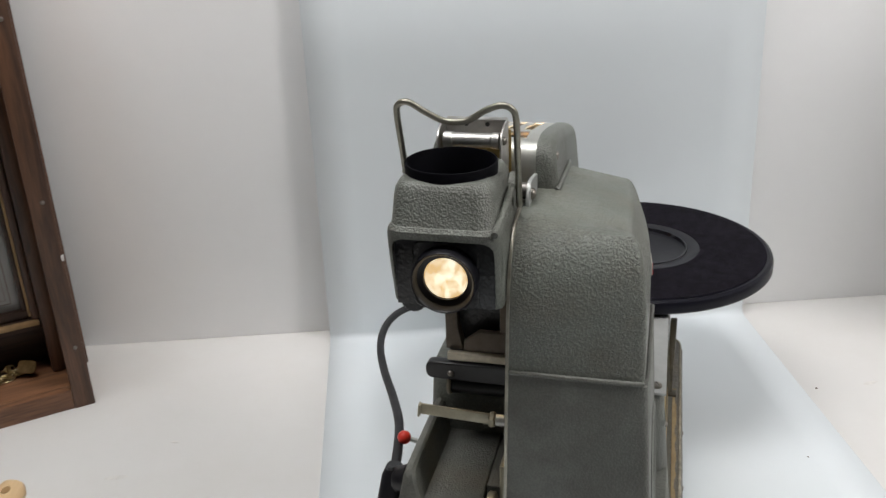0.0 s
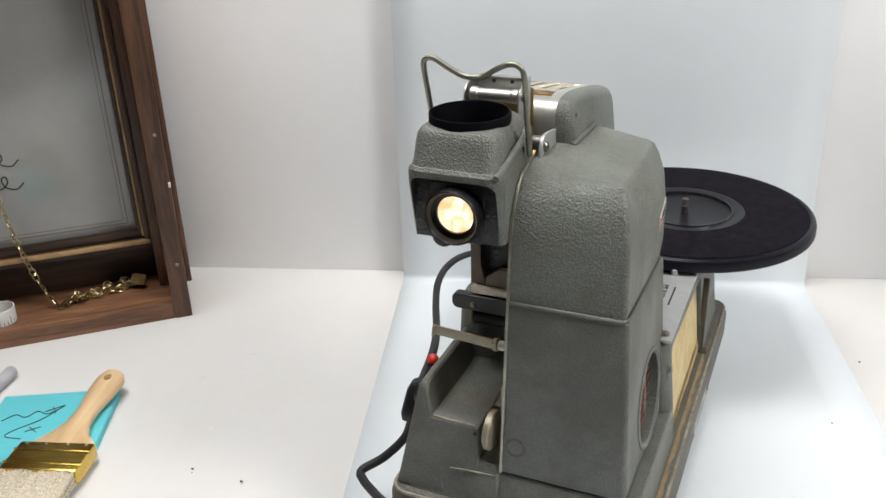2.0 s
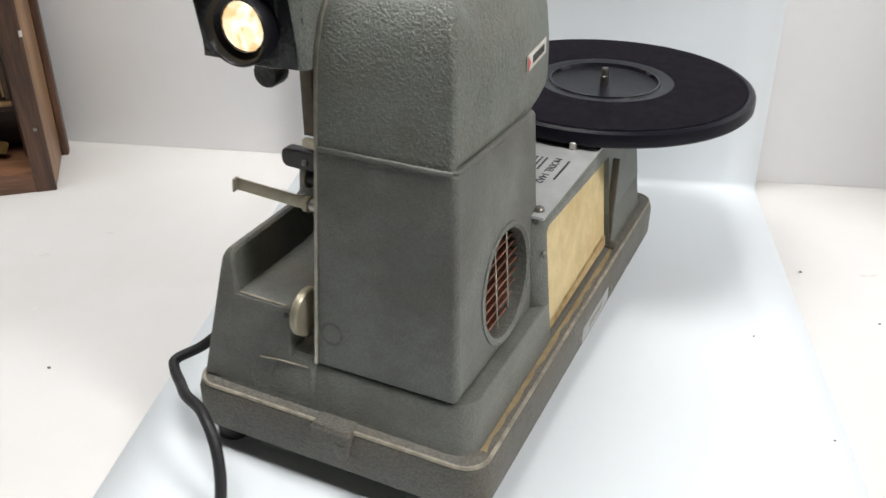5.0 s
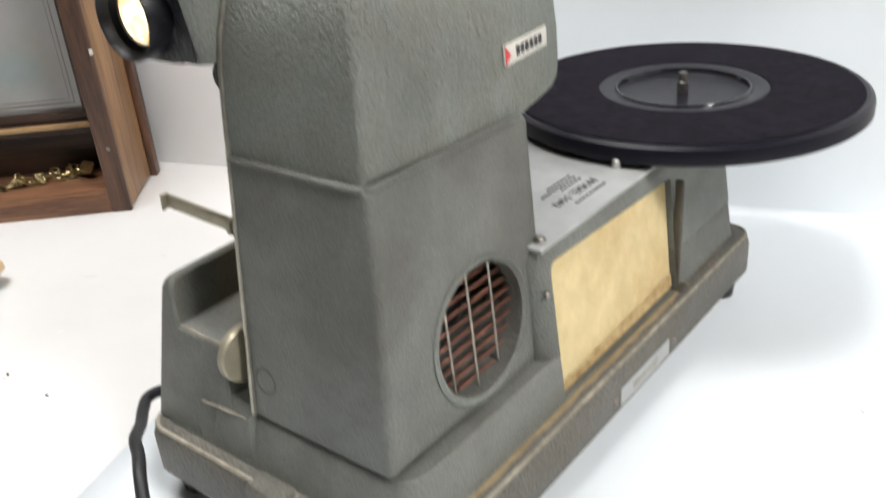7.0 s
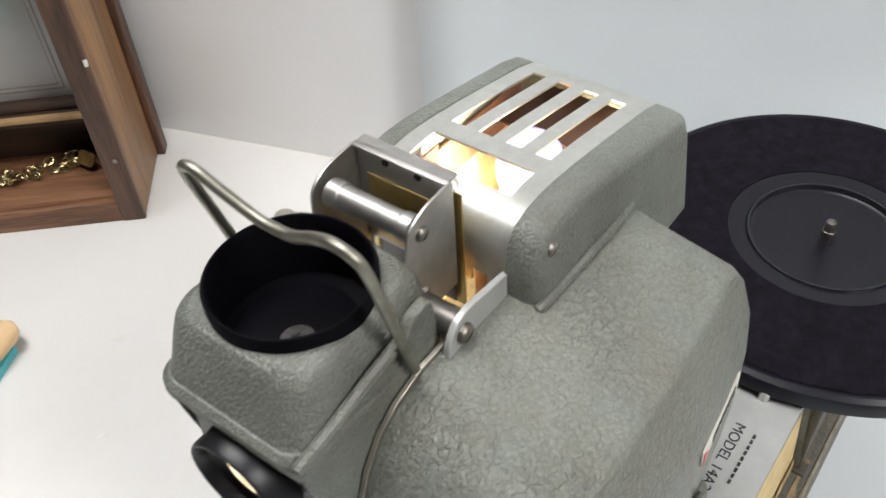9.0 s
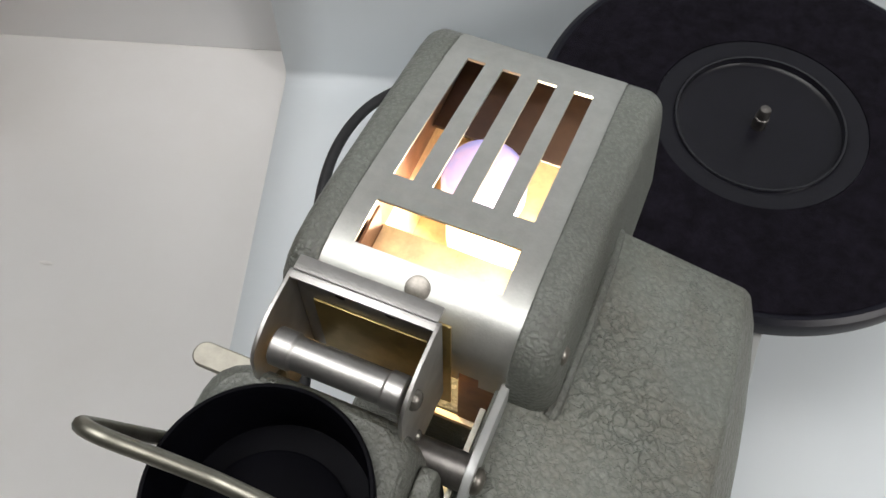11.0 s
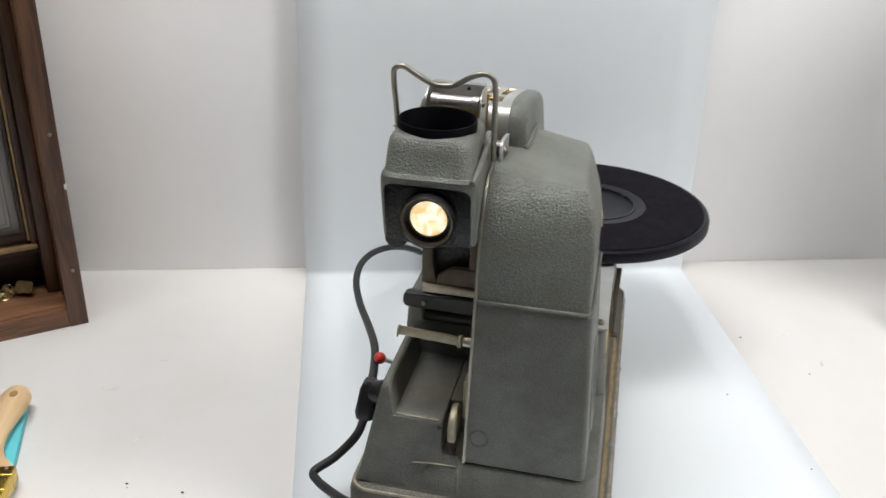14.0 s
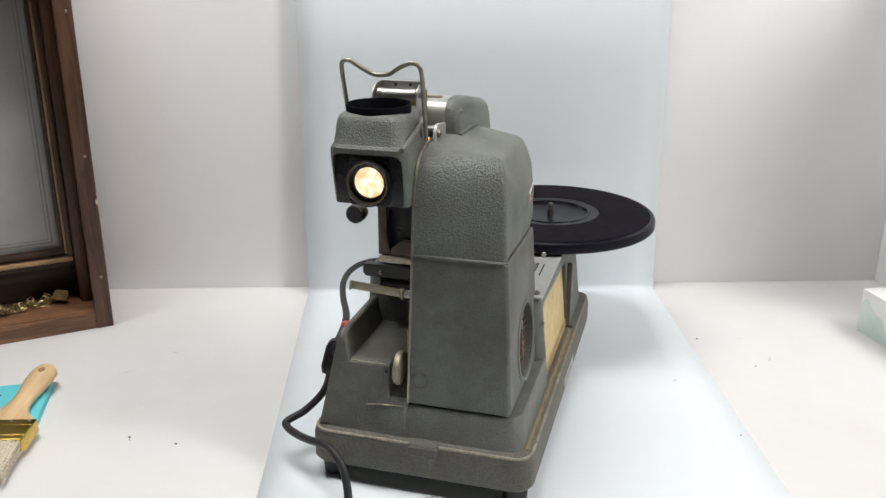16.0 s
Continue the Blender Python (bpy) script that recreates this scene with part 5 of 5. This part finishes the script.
# ---- note pad, brush and marker ----
PAD = pose(-0.493, 0.107, 0, 0, 0, 26)
pad = empty("note_pad", PAD, "thick cyan note pad with black scribbled writing", "notepad")
part("paper_block", block(-0.125, 0, -0.118, 0, 0.0, 0.0085, 0.0003), M_CYAN, pad)
for k, pts in enumerate(([(-0.112, -0.048, 0.0089), (-0.1, -0.038, 0.0089), (-0.088, -0.044, 0.0089), (-0.078, -0.034, 0.0089), (-0.066, -0.04, 0.0089), (-0.052, -0.026, 0.0089), (-0.07, -0.036, 0.0089)],
                         [(-0.052, -0.026, 0.0089), (-0.07, -0.05, 0.0089), (-0.092, -0.066, 0.0089), (-0.098, -0.076, 0.0089), (-0.08, -0.082, 0.0089)],
                         [(-0.078, -0.062, 0.0089), (-0.068, -0.072, 0.0089)], [(-0.066, -0.063, 0.0089), (-0.08, -0.07, 0.0089)],
                         [(-0.064, -0.028, 0.0089), (-0.058, -0.04, 0.0089)])):
    part("scribble", tube(bmesh.new(), pts, 0.0005, 5, 6), M_INK, pad, "black pen scribble")
# brush lies across the pad; y runs along the handle
BR = pose(-0.507, 0.119, 0.0, 0, 0, 16)
brush = empty("paint_brush", BR, "flat paint brush with beech handle and gold ferrule", "brush")
K = 1.2   # handle length factor
prof = [(0.0, 0.0035), (-0.004, 0.0118), (-0.012, 0.0162), (-0.03, 0.016), (-0.052, 0.0122), (-0.066, 0.0116), (-0.078, 0.0135), (-0.090, 0.020), (-0.099, 0.030), (-0.106, 0.0365), (-0.112, 0.038)]
bm = bmesh.new()
loft(bm, [[(x_, y * K, 0.0165 + 0.002 * (y + 0.05) / 0.05 + z_) for x_, z_ in ((w_ * math.cos(a), h_ * math.sin(a)) for a in (2 * math.pi * i / 20 for i in range(20)))]
          for y, w_ in prof for h_ in (min(w_, 0.0088),)])
handle = part("handle", bm, M_BEECH, brush, "varnished pale beech handle")
part("knot", lathe(bmesh.new(), [(0.0045, 0), (0.0045, 0.0004), (0.001, 0.0006)], Matrix.Translation((0.001, -0.02, 0.0266)) @ Matrix.Diagonal((0.9, 1.2, 1, 1)), 20), M_KNOT, handle, "filled brown hanging hole")
fer = part("ferrule", block(-0.039, 0.039, -0.173, -0.13, 0.0065, 0.0235, 0.003), M_FERRULE, brush, "shiny gold metal ferrule")
for y in (-0.1435, -0.1635):
    part("ferrule_bead", block(-0.0393, 0.0393, y - 0.0012, y + 0.0012, 0.0063, 0.0243, 0.001), M_FERRULE, fer)
for x in (-0.03, -0.01, 0.012, 0.031):
    screw("ferrule_nail", (x, -0.1345, 0.0234), Matrix(), 0.0018, fer, "small nail")
bm = bmesh.new()
for i in range(260):
    x, z = rnd.uniform(-0.0365, 0.0365), rnd.uniform(0.008, 0.0222)
    tube(bm, [(x, -0.172, z), (x * 1.02 + rnd.uniform(-0.001, 0.001), -0.197, z * 0.9), (x * 1.05 + rnd.uniform(-0.003, 0.003), -0.222 + rnd.uniform(-0.006, 0.004), z * 0.6 + 0.001)], 0.0009, 4, 2)
part("bristles", bm, M_BRISTLE, brush, "pale natural bristles")
part("bristle_core", block(-0.035, 0.035, -0.212, -0.171, 0.007, 0.0205, 0.004), M_BRISTLE, brush)
mk = tagged(part("marker_pen", lathe(bmesh.new(), [(0.0045, 0), (0.0068, 0.002), (0.0072, 0.006), (0.0072, 0.06), (0.0078, 0.061), (0.0078, 0.12), (0.006, 0.125)], pose(-0.641, 0.098, 0.0078, 90, 0, 14), 24), M_GREY, None),
            "grey capped marker pen lying on the table", "pen")

# ---- tissue box by the side board ----
BX = pose(0.4865, 0.526, 0, 0, 0, 26)
box_ = empty("tissue_box", BX, "glossy white tissue box with green watercolour print", "box")
part("carton", cut(block(0, 0.085, -0.235, 0, 0, 0.062, 0.0012), lathe(bmesh.new(), [(0.024, 0.055), (0.024, 0.07)], Matrix.Translation((0.042, -0.11, 0)) @ Matrix.Diagonal((1, 2.2, 1, 1)), 32)), M_BOXW, box_)
bm = loft(bmesh.new(), [[(-0.0004, -0.001 - 0.233 * i / 30, z) for i in range(31) for z in (0.0015 + (0 if s == 0 else 0.028 + 0.018 * math.sin(i * 0.45 + 0.6) + 0.006 * math.sin(i * 1.3)),)] for s in (0, 1)], False, False)
part("print_wash", bm, M_BOXG, box_, "green watercolour wash")
bm = bmesh.new()
loft(bm, [[(0.042 + 0.012 * math.cos(a) * (1 + 0.4 * math.sin(5 * a + h * 90)), -0.11 + 0.04 * math.sin(a), 0.06 + h) for a in (2 * math.pi * i / 28 for i in range(28))] for h in (0, 0.006, 0.011, 0.015)], False)
part("tissue", bm, M_BOXW, box_, "white folded tissue")

# ---- specks and smudges on the table ----
for x, y, r in ((-0.338, 0.025, 0.0016), (-0.282, 0.025, 0.0016), (0.269, 0.437, 0.0015), (0.24, 0.305, 0.001), (-0.335, 0.02, 0.0006), (0.31, 0.19, 0.001), (0.34, 0.37, 0.001)):
    bm = lathe(bmesh.new(), [(r, 0.0), (r * 0.9, 0.0006), (r * 0.3, 0.001)], Matrix.Translation((x, y, 0.0016)) @ Matrix.Diagonal((1, 0.7, 1, 1)), 10)
    tagged(part("dirt_speck", bm, M_SPECK, None), "tiny brown dirt speck on the white table", "speck", "specks on the table")
for x, y, a, l in ((-0.43, 0.165, 20, 0.012), (-0.36, 0.09, 60, 0.006), (-0.40, 0.23, 10, 0.006), (0.33, 0.46, 30, 0.01), (0.36, 0.4, 80, 0.007)):
    bm = lathe(bmesh.new(), [(1.0, 0.0), (0.6, 0.0003), (0.2, 0.0004)], pose(x, y, 0.0004, 0, 0, a) @ Matrix.Diagonal((l, l * 0.3, 1, 1)), 16)
    tagged(part("smudge", bm, M_SMUDGE, None), "faint beige smudge on the white table", "smudge", "smudges on the table")
